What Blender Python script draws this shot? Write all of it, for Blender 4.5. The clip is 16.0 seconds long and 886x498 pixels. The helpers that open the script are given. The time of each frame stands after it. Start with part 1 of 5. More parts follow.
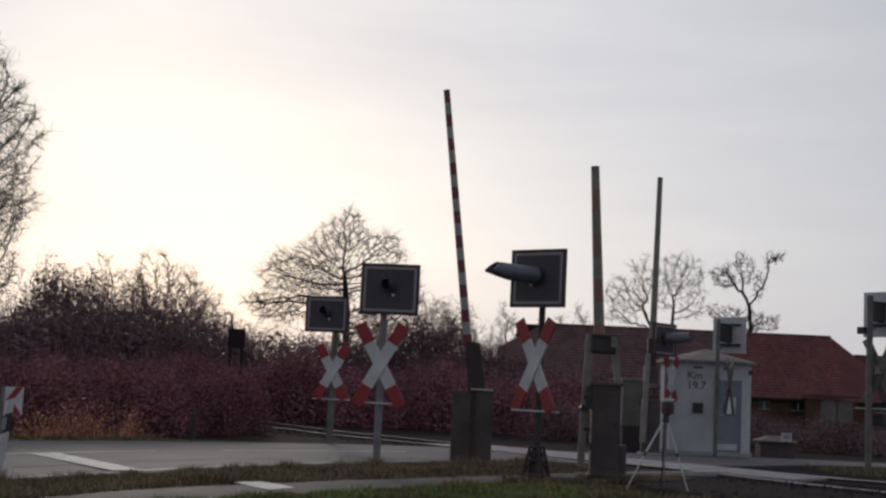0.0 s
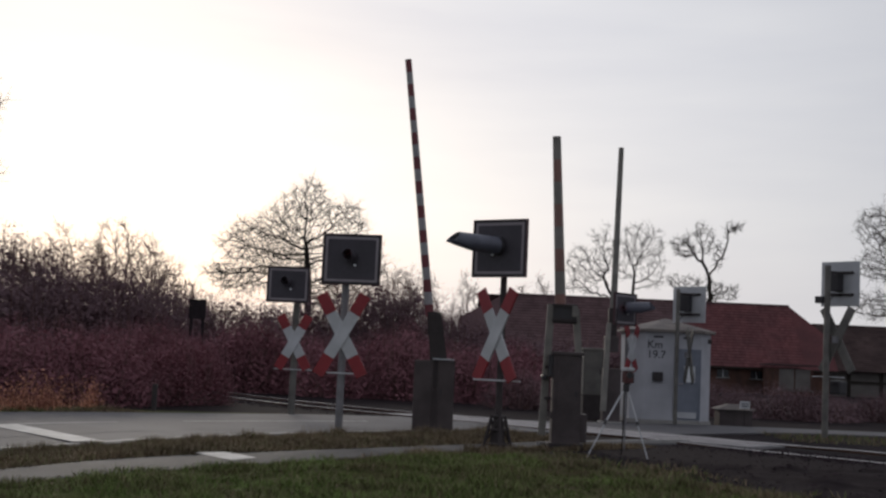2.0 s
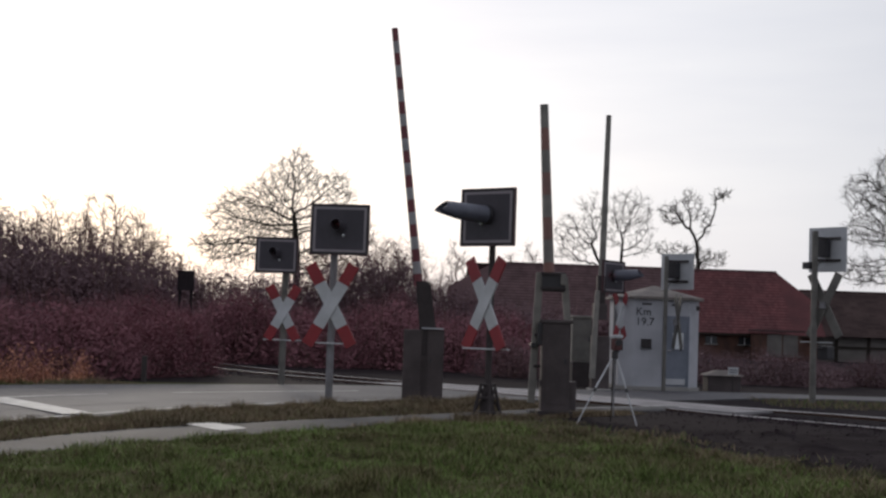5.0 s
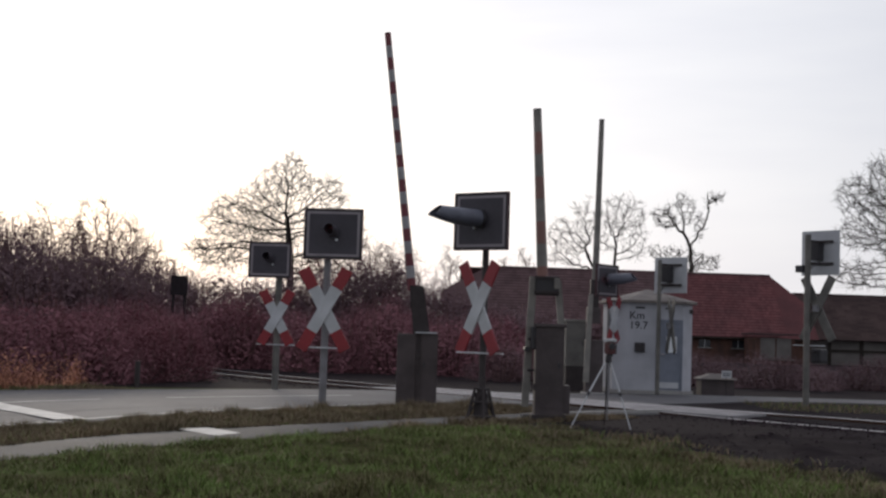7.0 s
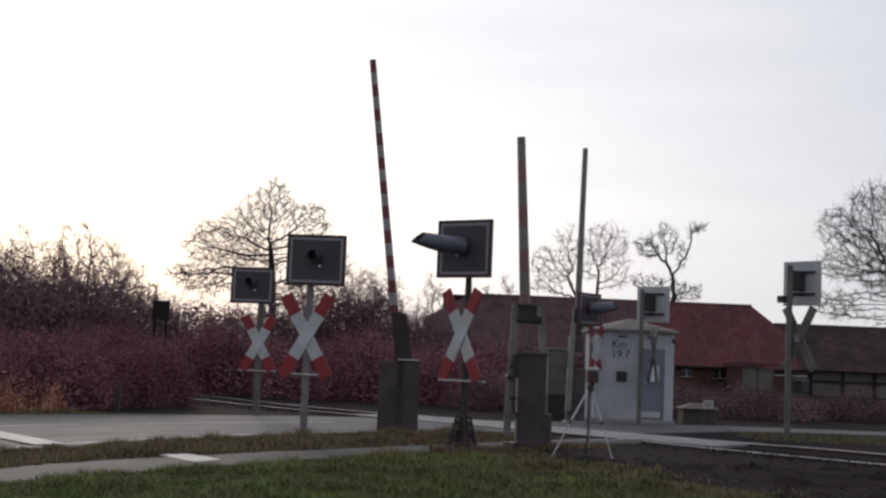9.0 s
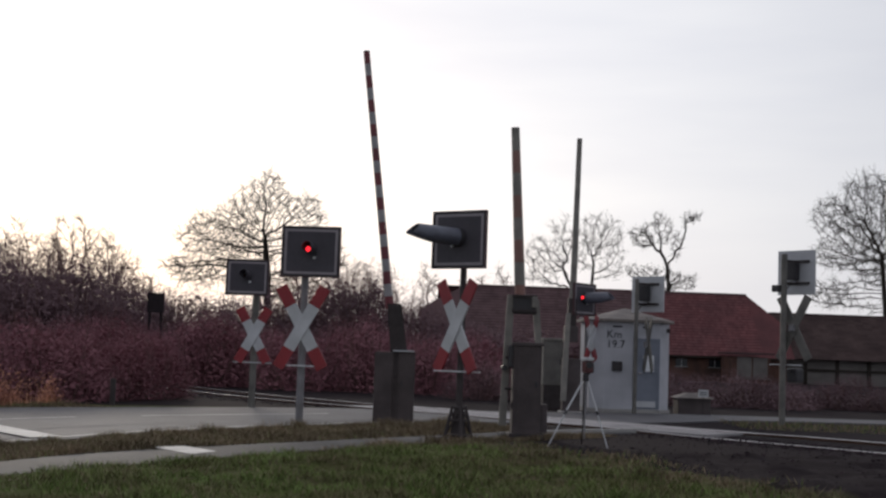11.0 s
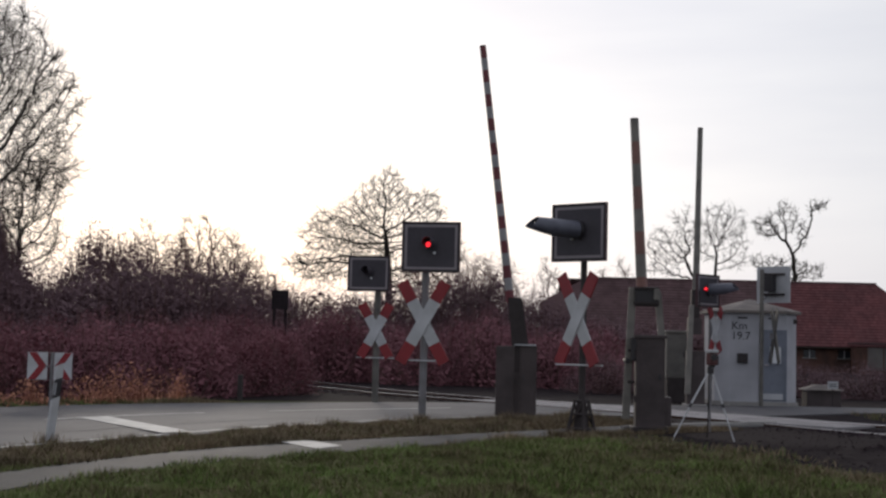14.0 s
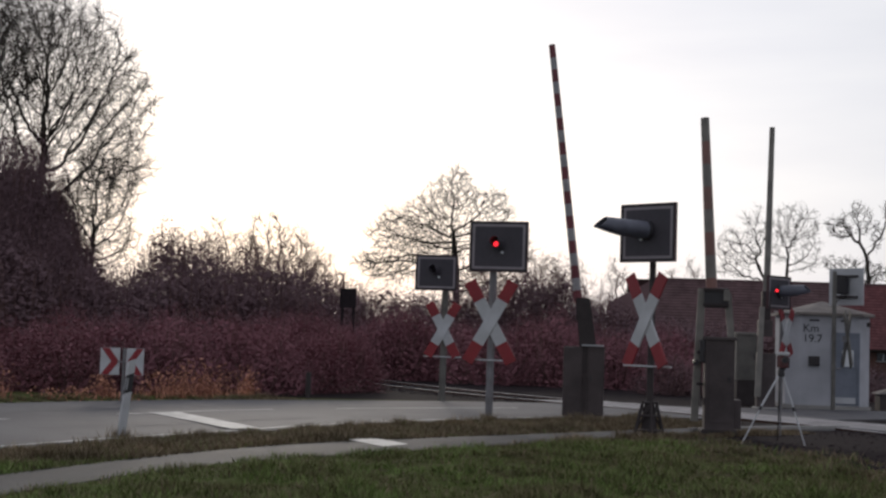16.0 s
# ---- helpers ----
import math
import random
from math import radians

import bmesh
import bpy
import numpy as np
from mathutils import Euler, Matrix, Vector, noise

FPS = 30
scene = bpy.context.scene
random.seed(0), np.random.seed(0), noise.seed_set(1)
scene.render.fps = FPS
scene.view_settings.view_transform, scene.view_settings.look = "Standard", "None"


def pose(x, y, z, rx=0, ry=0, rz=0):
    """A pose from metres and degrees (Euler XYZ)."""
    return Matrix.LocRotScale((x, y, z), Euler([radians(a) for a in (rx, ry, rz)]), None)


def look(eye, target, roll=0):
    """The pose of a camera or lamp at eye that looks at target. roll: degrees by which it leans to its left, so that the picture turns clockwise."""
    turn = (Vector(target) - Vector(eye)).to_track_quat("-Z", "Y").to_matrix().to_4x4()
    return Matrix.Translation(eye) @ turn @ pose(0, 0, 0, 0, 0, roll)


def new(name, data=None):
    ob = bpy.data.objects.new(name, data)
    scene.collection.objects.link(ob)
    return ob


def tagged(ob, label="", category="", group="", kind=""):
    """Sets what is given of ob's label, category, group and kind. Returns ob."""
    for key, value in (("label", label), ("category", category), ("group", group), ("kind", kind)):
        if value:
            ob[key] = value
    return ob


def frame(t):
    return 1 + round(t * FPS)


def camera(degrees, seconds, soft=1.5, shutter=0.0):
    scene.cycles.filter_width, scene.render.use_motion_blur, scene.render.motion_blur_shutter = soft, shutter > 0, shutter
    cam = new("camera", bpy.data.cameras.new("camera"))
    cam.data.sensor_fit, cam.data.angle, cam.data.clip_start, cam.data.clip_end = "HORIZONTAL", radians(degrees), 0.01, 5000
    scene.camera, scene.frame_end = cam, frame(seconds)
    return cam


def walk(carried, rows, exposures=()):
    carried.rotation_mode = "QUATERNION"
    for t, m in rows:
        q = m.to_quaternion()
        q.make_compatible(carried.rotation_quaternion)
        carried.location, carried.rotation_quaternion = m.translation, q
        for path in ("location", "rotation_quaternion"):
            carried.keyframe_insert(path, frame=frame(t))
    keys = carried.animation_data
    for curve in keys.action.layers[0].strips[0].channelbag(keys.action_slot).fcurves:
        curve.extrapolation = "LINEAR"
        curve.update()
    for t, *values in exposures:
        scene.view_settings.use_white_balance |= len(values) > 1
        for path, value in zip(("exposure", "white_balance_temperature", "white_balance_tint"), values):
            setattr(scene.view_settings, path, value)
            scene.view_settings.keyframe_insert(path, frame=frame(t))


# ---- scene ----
cam = camera(38.0, 16.0, soft=2.5)
EYE = 1.45
# seconds, pan to the left, tilt up, lean
TURNS = [
    (0.0, 2.63, 6.15, 2.79),
    (0.5, 2.36, 5.98, 2.36),
    (1.0, 2.09, 5.68, 2.80),
    (1.5, 1.60, 5.25, 2.72),
    (2.0, 0.86, 4.90, 2.60),
    (2.5, 0.37, 4.60, 2.35),
    (3.0, 0.05, 4.23, 2.30),
    (3.5, 0.14, 4.12, 2.18),
    (4.0, 0.31, 3.91, 2.10),
    (4.2, 0.39, 3.80, 2.09),
    (6.3, 0.06, 3.48, 1.96),
    (6.5, 0.06, 3.53, 1.95),
    (7.0, -0.00, 3.75, 1.90),
    (7.5, -0.03, 4.10, 1.90),
    (8.0, -0.13, 4.51, 2.03),
    (8.5, -0.33, 4.81, 2.29),
    (9.0, -0.71, 4.99, 2.36),
    (9.2, -0.87, 4.99, 2.35),
    (11.3, -0.90, 4.49, 2.00),
    (11.5, -0.79, 4.44, 1.93),
    (12.0, -0.27, 4.64, 1.87),
    (12.5, 0.57, 4.80, 1.77),
    (13.0, 1.67, 4.84, 1.71),
    (13.5, 3.13, 4.36, 1.66),
    (14.0, 4.37, 4.17, 1.49),
    (14.5, 5.25, 4.13, 1.49),
    (15.0, 5.89, 4.16, 1.56),
    (15.5, 6.59, 4.04, 1.89),
    (16.0, 7.39, 4.05, 2.06),
]
EXPOSURES = [(0.0, -0.3), (2.0, -0.15), (3.5, 0.0), (7.0, 0.2), (9.0, 0.12), (16.0, 0.1)]
walk(cam, [(t, pose(0, 0, EYE, 90 + tilt, 0, pan) @ pose(0, 0, 0, 0, 0, lean)) for t, pan, tilt, lean in TURNS], EXPOSURES)

# ---- world and sun ----
SUN_PAN, SUN_UP = 15.0, 8.0
world = bpy.data.worlds.new("sky")
scene.world = world
world.use_nodes = True
wn, wl = world.node_tree.nodes, world.node_tree.links
wn.clear()
w_out = wn.new("ShaderNodeOutputWorld")
w_bg = wn.new("ShaderNodeBackground")
w_sky = wn.new("ShaderNodeTexSky")
w_sky.sky_type = "NISHITA"
w_sky.sun_disc = False
w_sky.sun_elevation = radians(SUN_UP)
w_sky.sun_rotation = radians(-SUN_PAN)
w_sky.air_density, w_sky.dust_density = 1.0, 3.0
w_co = wn.new("ShaderNodeTexCoord")
w_map = wn.new("ShaderNodeMapping")
w_map.inputs["Scale"].default_value = (1.4, 1.4, 9.0)
w_noise = wn.new("ShaderNodeTexNoise")
w_noise.inputs["Scale"].default_value = 1.6
w_noise.inputs["Detail"].default_value = 5
w_ramp = wn.new("ShaderNodeValToRGB")
w_ramp.color_ramp.elements[0].position, w_ramp.color_ramp.elements[0].color = 0.3, (0.66, 0.69, 0.76, 1)
w_ramp.color_ramp.elements[1].position, w_ramp.color_ramp.elements[1].color = 0.7, (1.02, 1.02, 1.0, 1)
# thin cloud, brighter towards the veiled sun
w_dot = wn.new("ShaderNodeVectorMath")
w_dot.operation = "DOT_PRODUCT"
w_dot.inputs[1].default_value = (-math.sin(radians(SUN_PAN)) * math.cos(radians(SUN_UP)), math.cos(radians(SUN_PAN)) * math.cos(radians(SUN_UP)), math.sin(radians(SUN_UP)))
w_max = wn.new("ShaderNodeMath")
w_max.operation = "MAXIMUM"
w_max.inputs[1].default_value = 0.0
w_pow = wn.new("ShaderNodeMath")
w_pow.operation = "POWER"
w_pow.inputs[1].default_value = 4.5
w_mad = wn.new("ShaderNodeMath")
w_mad.operation = "MULTIPLY_ADD"
w_mad.inputs[1].default_value, w_mad.inputs[2].default_value = 6.0, 0.5
w_veil = wn.new("ShaderNodeVectorMath")
w_veil.operation = "SCALE"
w_base = wn.new("ShaderNodeVectorMath")
w_base.inputs[1].default_value = (4.1, 4.25, 4.85)
w_mix = wn.new("ShaderNodeMixRGB")
w_mix.inputs[0].default_value = 0.9
wl.new(w_co.outputs["Generated"], w_dot.inputs[0])
wl.new(w_dot.outputs["Value"], w_max.inputs[0])
wl.new(w_max.outputs[0], w_pow.inputs[0])
wl.new(w_pow.outputs[0], w_mad.inputs[0])
wl.new(w_ramp.outputs[0], w_veil.inputs[0])
wl.new(w_mad.outputs[0], w_veil.inputs["Scale"])
wl.new(w_co.outputs["Generated"], w_map.inputs[0])
wl.new(w_map.outputs[0], w_noise.inputs["Vector"])
wl.new(w_noise.outputs[0], w_ramp.inputs[0])
wl.new(w_sky.outputs[0], w_mix.inputs[1])
wl.new(w_veil.outputs[0], w_base.inputs[0])
wl.new(w_base.outputs[0], w_mix.inputs[2])
wl.new(w_mix.outputs[0], w_bg.inputs[0])
w_bg.inputs[1].default_value = 0.1
wl.new(w_bg.outputs[0], w_out.inputs[0])
sun = new("sun", bpy.data.lights.new("sun", "SUN"))
sun.data.energy, sun.data.angle, sun.data.color = 0.8, radians(12), (1.0, 0.9, 0.78)
sun.matrix_world = look((-60 * math.sin(radians(SUN_PAN)), 60 * math.cos(radians(SUN_PAN)), 60 * math.tan(radians(SUN_UP + 4))), (0, 0, 0))


# ---- materials ----
def material(name, colour, rough=0.8, metal=0.0, second=None, scale=6.0, grain=60.0, bump=0.2, spread=0.25, per=0.0, glow=0.0, sheen=0.5):
    """A surface with stains at one scale and grain at another; per varies it from piece to piece."""
    m = bpy.data.materials.new(name)
    m.use_nodes = True
    n, l = m.node_tree.nodes, m.node_tree.links
    b = n["Principled BSDF"]
    b.inputs["Roughness"].default_value, b.inputs["Metallic"].default_value = rough, metal
    b.inputs["Specular IOR Level"].default_value = sheen
    co = n.new("ShaderNodeTexCoord")
    big, small = n.new("ShaderNodeTexNoise"), n.new("ShaderNodeTexNoise")
    big.inputs["Scale"].default_value, small.inputs["Scale"].default_value = scale, grain
    big.inputs["Detail"].default_value, small.inputs["Detail"].default_value = 6, 3
    for q in (big, small):
        l.new(co.outputs["Object"], q.inputs["Vector"])
    ramp = n.new("ShaderNodeValToRGB")
    second = second or tuple(c * (1 - spread) for c in colour)
    ramp.color_ramp.elements[0].position, ramp.color_ramp.elements[1].position = 0.35, 0.65
    ramp.color_ramp.elements[0].color, ramp.color_ramp.elements[1].color = (*second, 1), (*colour, 1)
    l.new(big.outputs[0], ramp.inputs[0])
    hsv = n.new("ShaderNodeHueSaturation")
    l.new(ramp.outputs[0], hsv.inputs["Color"])
    value = n.new("ShaderNodeMapRange")
    value.inputs["To Min"].default_value, value.inputs["To Max"].default_value = 1 - spread, 1 + spread
    l.new(small.outputs[0], value.inputs["Value"])
    last = value.outputs[0]
    if per:
        geo, add, obj = n.new("ShaderNodeNewGeometry"), n.new("ShaderNodeMath"), n.new("ShaderNodeObjectInfo")
        mix = n.new("ShaderNodeMapRange")
        mix.inputs["To Min"].default_value, mix.inputs["To Max"].default_value = 1 - per, 1 + per
        both = n.new("ShaderNodeMath")
        both.operation = "FRACT"
        l.new(geo.outputs["Random Per Island"], add.inputs[0])
        l.new(obj.outputs["Random"], add.inputs[1])
        l.new(add.outputs[0], both.inputs[0])
        l.new(both.outputs[0], mix.inputs["Value"])
        times = n.new("ShaderNodeMath")
        times.operation = "MULTIPLY"
        l.new(last, times.inputs[0])
        l.new(mix.outputs[0], times.inputs[1])
        last = times.outputs[0]
    l.new(last, hsv.inputs["Value"])
    l.new(hsv.outputs[0], b.inputs["Base Color"])
    if bump:
        bp = n.new("ShaderNodeBump")
        bp.inputs["Strength"].default_value, bp.inputs["Distance"].default_value = bump, 0.02
        l.new(small.outputs[0], bp.inputs["Height"])
        l.new(bp.outputs[0], b.inputs["Normal"])
    if glow:
        b.inputs["Emission Color"].default_value = (*colour, 1)
        b.inputs["Emission Strength"].default_value = glow
    return m


M_GRASS = material("short_grass", (0.08, 0.1, 0.03), 0.95, second=(0.075, 0.062, 0.032), scale=0.9, grain=14, bump=0.5, spread=0.35, sheen=0.05)


def add_earth(m):
    """Bare dark earth and ash in a broad strip along the near side of the rails."""
    n, l = m.node_tree.nodes, m.node_tree.links
    geo, dot, nz, mad, rng = (n.new("ShaderNodeNewGeometry"), n.new("ShaderNodeVectorMath"), n.new("ShaderNodeTexNoise"), n.new("ShaderNodeMath"), n.new("ShaderNodeMapRange"))
    dot.operation = "DOT_PRODUCT"
    dot.inputs[1].default_value = (0.9, 0.44, 0)
    nz.inputs["Scale"].default_value, nz.inputs["Detail"].default_value = 0.7, 5
    mad.operation = "MULTIPLY_ADD"
    mad.inputs[1].default_value = 3.0
    rng.inputs["From Min"].default_value, rng.inputs["From Max"].default_value = 11.7, 12.5
    l.new(geo.outputs["Position"], dot.inputs[0])
    l.new(geo.outputs["Position"], nz.inputs["Vector"])
    l.new(nz.outputs[0], mad.inputs[0])
    l.new(dot.outputs["Value"], mad.inputs[2])
    l.new(mad.outputs[0], rng.inputs["Value"])
    far, belt, top = n.new("ShaderNodeVectorMath"), n.new("ShaderNodeMapRange"), n.new("ShaderNodeMath")
    far.operation, top.operation = "DOT_PRODUCT", "MAXIMUM"
    far.inputs[1].default_value = (-0.35, 0.94, 0)
    belt.inputs["From Min"].default_value, belt.inputs["From Max"].default_value = 29.9, 30.9
    l.new(geo.outputs["Position"], far.inputs[0])
    l.new(far.outputs["Value"], belt.inputs["Value"])
    l.new(rng.outputs[0], top.inputs[0])
    l.new(belt.outputs[0], top.inputs[1])
    b = n["Principled BSDF"]
    src = b.inputs["Base Color"].links[0].from_socket
    mix = n.new("ShaderNodeMixRGB")
    mix.inputs[2].default_value = (0.0155, 0.0105, 0.0125, 1)
    l.new(top.outputs[0], mix.inputs[0])
    l.new(src, mix.inputs[1])
    l.new(mix.outputs[0], b.inputs["Base Color"])


add_earth(M_GRASS)
M_BLADE = material("grass_blades", (0.165, 0.235, 0.07), 0.85, second=(0.125, 0.12, 0.055), scale=0.7, grain=9, bump=0, per=0.45, sheen=0.08)
M_VERGE = material("withered_grass", (0.25, 0.19, 0.125), 0.9, second=(0.15, 0.12, 0.08), scale=0.8, grain=9, bump=0, per=0.5, sheen=0.08)
M_REED = material("dry_reed", (0.62, 0.31, 0.2), 0.9, second=(0.28, 0.12, 0.09), scale=1.5, grain=20, bump=0, per=0.4, sheen=0.08)
M_ASPHALT = material("worn_asphalt", (0.118, 0.115, 0.122), 0.75, second=(0.085, 0.083, 0.09), scale=0.5, grain=120, bump=0.2, spread=0.2, sheen=0.2)
M_PATH = material("path_asphalt", (0.085, 0.083, 0.085), 0.75, second=(0.06, 0.058, 0.058), scale=0.8, grain=120, bump=0.3, spread=0.2, sheen=0.12)
M_PAINT = material("road_paint", (0.5, 0.5, 0.49), 0.7, second=(0.3, 0.3, 0.3), scale=3, grain=90, bump=0.1, spread=0.12)
M_CONCRETE = material("pale_concrete", (0.36, 0.35, 0.33), 0.8, second=(0.27, 0.26, 0.25), scale=1.2, grain=50, spread=0.15)
M_BALLAST = material("ballast_bed", (0.021, 0.016, 0.018), 0.95, second=(0.014, 0.011, 0.012), scale=1.5, grain=22, bump=0.3, spread=0.4, sheen=0.08)
M_STONE = material("ballast_stone", (0.034, 0.024, 0.028), 0.9, second=(0.019, 0.013, 0.016), scale=5, grain=40, bump=0.3, per=0.5, sheen=0.08)
M_SLAB = material("worn_crossing_slab", (0.3, 0.285, 0.29), 0.75, second=(0.21, 0.2, 0.205), scale=1.5, grain=60, bump=0.25, spread=0.18, per=0.12, sheen=0.25)
M_SLEEPER = material("dark_sleeper", (0.028, 0.022, 0.023), 0.9, scale=5, grain=40, sheen=0.1)
M_RAIL = material("rusty_rail", (0.13, 0.075, 0.05), 0.6, 0.4, scale=8, grain=70)
M_RAILTOP = material("polished_rail", (0.5, 0.47, 0.47), 0.42, 1.0, scale=8, grain=70, bump=0.05, spread=0.1)
M_WHITE = material("weathered_white", (0.55, 0.56, 0.58), 0.5, second=(0.44, 0.45, 0.46), scale=3, grain=40, bump=0.05, spread=0.08)
M_RED = material("signal_red", (0.29, 0.02, 0.028), 0.45, second=(0.22, 0.018, 0.024), scale=3, grain=40, bump=0.05, spread=0.1)
M_BLACK = material("matt_black", (0.036, 0.033, 0.037), 0.5, scale=3, grain=40, bump=0.05, spread=0.2)
M_PANEL = material("panel_face", (0.075, 0.068, 0.08), 0.5, scale=2, grain=30, bump=0.04, spread=0.2, sheen=0.25)
M_POST = material("galvanised_steel", (0.24, 0.235, 0.25), 0.55, 0.4, second=(0.17, 0.165, 0.17), scale=4, grain=50, bump=0.1, spread=0.15)
M_RUST = material("dark_iron", (0.056, 0.045, 0.045), 0.75, 0.2, scale=5, grain=50, bump=0.2)
M_DRIVE = material("grey_green_housing", (0.098, 0.081, 0.081), 0.6, second=(0.066, 0.054, 0.054), scale=2, grain=40, bump=0.1, sheen=0.2)
M_ARM = material("weathered_cream", (0.25, 0.235, 0.21), 0.7, second=(0.17, 0.16, 0.145), scale=3, grain=40, bump=0.1, spread=0.15)
M_BACK = material("sheet_grey", (0.5, 0.51, 0.53), 0.45, 0.2, second=(0.4, 0.41, 0.43), scale=2, grain=40, bump=0.05, spread=0.1)
M_HUT = material("pale_rendered_wall", (0.48, 0.485, 0.52), 0.8, second=(0.39, 0.395, 0.425), scale=1.5, grain=60, bump=0.2, spread=0.12)
M_HUTROOF = material("concrete_slab", (0.24, 0.21, 0.19), 0.85, second=(0.16, 0.14, 0.13), scale=2.5, grain=50, bump=0.3)
M_DOOR = material("blue_grey_door", (0.2, 0.22, 0.27), 0.5, second=(0.16, 0.18, 0.22), scale=3, grain=40, bump=0.05, spread=0.12)
M_LETTER = material("black_lettering", (0.03, 0.03, 0.035), 0.6, bump=0)
M_TILE = material("red_roof_tile", (0.15, 0.06, 0.062), 0.85, second=(0.11, 0.05, 0.052), scale=0.6, grain=8, bump=0.3, per=0.15, sheen=0.08)
M_TILEOLD = material("old_roof_tile", (0.125, 0.078, 0.08), 0.85, second=(0.095, 0.06, 0.062), scale=0.6, grain=8, bump=0.3, per=0.15, sheen=0.08)
M_TILEDARK = material("dark_roof_tile", (0.085, 0.058, 0.055), 0.85, second=(0.06, 0.042, 0.04), scale=0.6, grain=8, bump=0.3, per=0.15, sheen=0.08)
M_BRICK = material("dark_brick", (0.13, 0.07, 0.055), 0.85, second=(0.08, 0.05, 0.042), scale=1.2, grain=14, bump=0.3, sheen=0.08)
M_PLASTER = material("grey_infill", (0.16, 0.145, 0.135), 0.9, scale=1.2, grain=20)
M_BARK = material("bark", (0.05, 0.042, 0.036), 0.9, second=(0.035, 0.03, 0.026), scale=3, grain=20, bump=0.3, sheen=0.08)
M_TWIG = material("brown_twigs", (0.18, 0.11, 0.1), 0.9, second=(0.13, 0.08, 0.075), scale=0.6, grain=6, bump=0, per=0.35, sheen=0.08)
# both leaf colours are lifted and tinted mauve for the lens's veiling glare
M_LEAF = material("withered_leaves", (0.3, 0.14, 0.162), 0.9, second=(0.235, 0.11, 0.128), scale=0.6, grain=6, bump=0, spread=0.08, per=0.06, sheen=0.05)
M_BROWNLEAF = material("dull_brown_leaves", (0.225, 0.148, 0.162), 0.9, second=(0.175, 0.116, 0.127), scale=0.6, grain=6, bump=0, spread=0.08, per=0.06, sheen=0.05)
M_BORDER = material("dull_white_border", (0.3, 0.27, 0.29), 0.6, second=(0.24, 0.21, 0.23), scale=3, grain=40, bump=0.05, spread=0.1)
M_RIM = material("dark_red_rim", (0.07, 0.03, 0.034), 0.6, bump=0.03, spread=0.2)
# boom paints greyed and darkened in the colour for backlight and lens glare
M_BOOMWHITE = material("backlit_white_paint", (0.33, 0.32, 0.33), 0.6, second=(0.25, 0.24, 0.245), scale=3, grain=30, bump=0.1, spread=0.15)
M_BOOMRED = material("backlit_red_paint", (0.185, 0.042, 0.052), 0.6, second=(0.14, 0.036, 0.044), scale=3, grain=30, bump=0.1, spread=0.15)
M_DIMLAMP = material("faintly_lit_red_lens", (0.8, 0.02, 0.03), 0.4, bump=0, spread=0.0, glow=0.45)
M_LAMP = material("lit_red_lens", (1.0, 0.025, 0.04), 0.3, bump=0, spread=0.0, glow=1.5)
M_HOOD = material("dark_blue_grey_hood", (0.12, 0.125, 0.16), 0.4, bump=0.03, sheen=0.5)
M_JET = material("dull_black", (0.03, 0.024, 0.027), 0.8, bump=0, sheen=0.1)
M_LENS = material("unlit_red_lens", (0.03, 0.02, 0.023), 0.6, bump=0, sheen=0.1)
M_WORN = material("weathered_board_back", (0.17, 0.16, 0.145), 0.7, second=(0.11, 0.105, 0.095), scale=3, grain=30, bump=0.1)
M_CAMERA = material("dark_red_casing", (0.11, 0.035, 0.035), 0.4, bump=0.03)
M_SEAM = material("worn_seam", (0.17, 0.167, 0.172), 0.8, second=(0.1, 0.098, 0.104), scale=1.5, grain=40, bump=0.1, sheen=0.2)
# near-white base colour paints a bright reflection into the glass
M_GLASS = material("painted_reflection", (0.75, 0.78, 0.8), 0.08, 0.0, bump=0, spread=0.05)
M_DARKPANE = material("dark_pane", (0.03, 0.032, 0.036), 0.1, bump=0)


# ---- building helpers ----
def place_mesh(name, bm, mat, parent=None, label=""):
    me = bpy.data.meshes.new(name)
    bm.to_mesh(me)
    bm.free()
    ob = new(name, me)
    for one in (mat if isinstance(mat, (list, tuple)) else [mat]):
        me.materials.append(one)
    if parent:
        ob.parent = parent
    if label:
        tagged(ob, label)
    return ob


def part(name, bm, mat, parent, label=""):
    return place_mesh(name, bm, mat, parent, label)


def thing(name, m, label, category, group="", kind=""):
    e = new(name)
    e.empty_display_size = 0.2
    e.matrix_basis = m
    return tagged(e, label, category, group, kind)


def box(bm, cx, cy, cz, sx, sy, sz, m=None, bevel=0.0):
    r = bmesh.ops.create_cube(bm, size=1.0, matrix=(m or Matrix()) @ Matrix.Translation((cx, cy, cz)) @ Matrix.Diagonal((sx, sy, sz, 1)))
    if bevel:
        es = list({e for v in r["verts"] for e in v.link_edges})
        bmesh.ops.bevel(bm, geom=es, offset=bevel, segments=2, affect="EDGES", profile=0.7)
    return bm


def boxed(cx, cy, cz, sx, sy, sz, m=None, bevel=0.008):
    return box(bmesh.new(), cx, cy, cz, sx, sy, sz, m, bevel)


def tube(bm, a, b, r1, r2=None, sides=12, cap=True):
    a, b = Vector(a), Vector(b)
    d = b - a
    m = Matrix.Translation((a + b) / 2) @ d.to_track_quat("Z", "Y").to_matrix().to_4x4()
    bmesh.ops.create_cone(bm, cap_ends=cap, segments=sides, radius1=r1, radius2=r1 if r2 is None else r2, depth=d.length, matrix=m)
    return bm


def tubed(a, b, r1, r2=None, sides=14):
    return tube(bmesh.new(), a, b, r1, r2, sides)


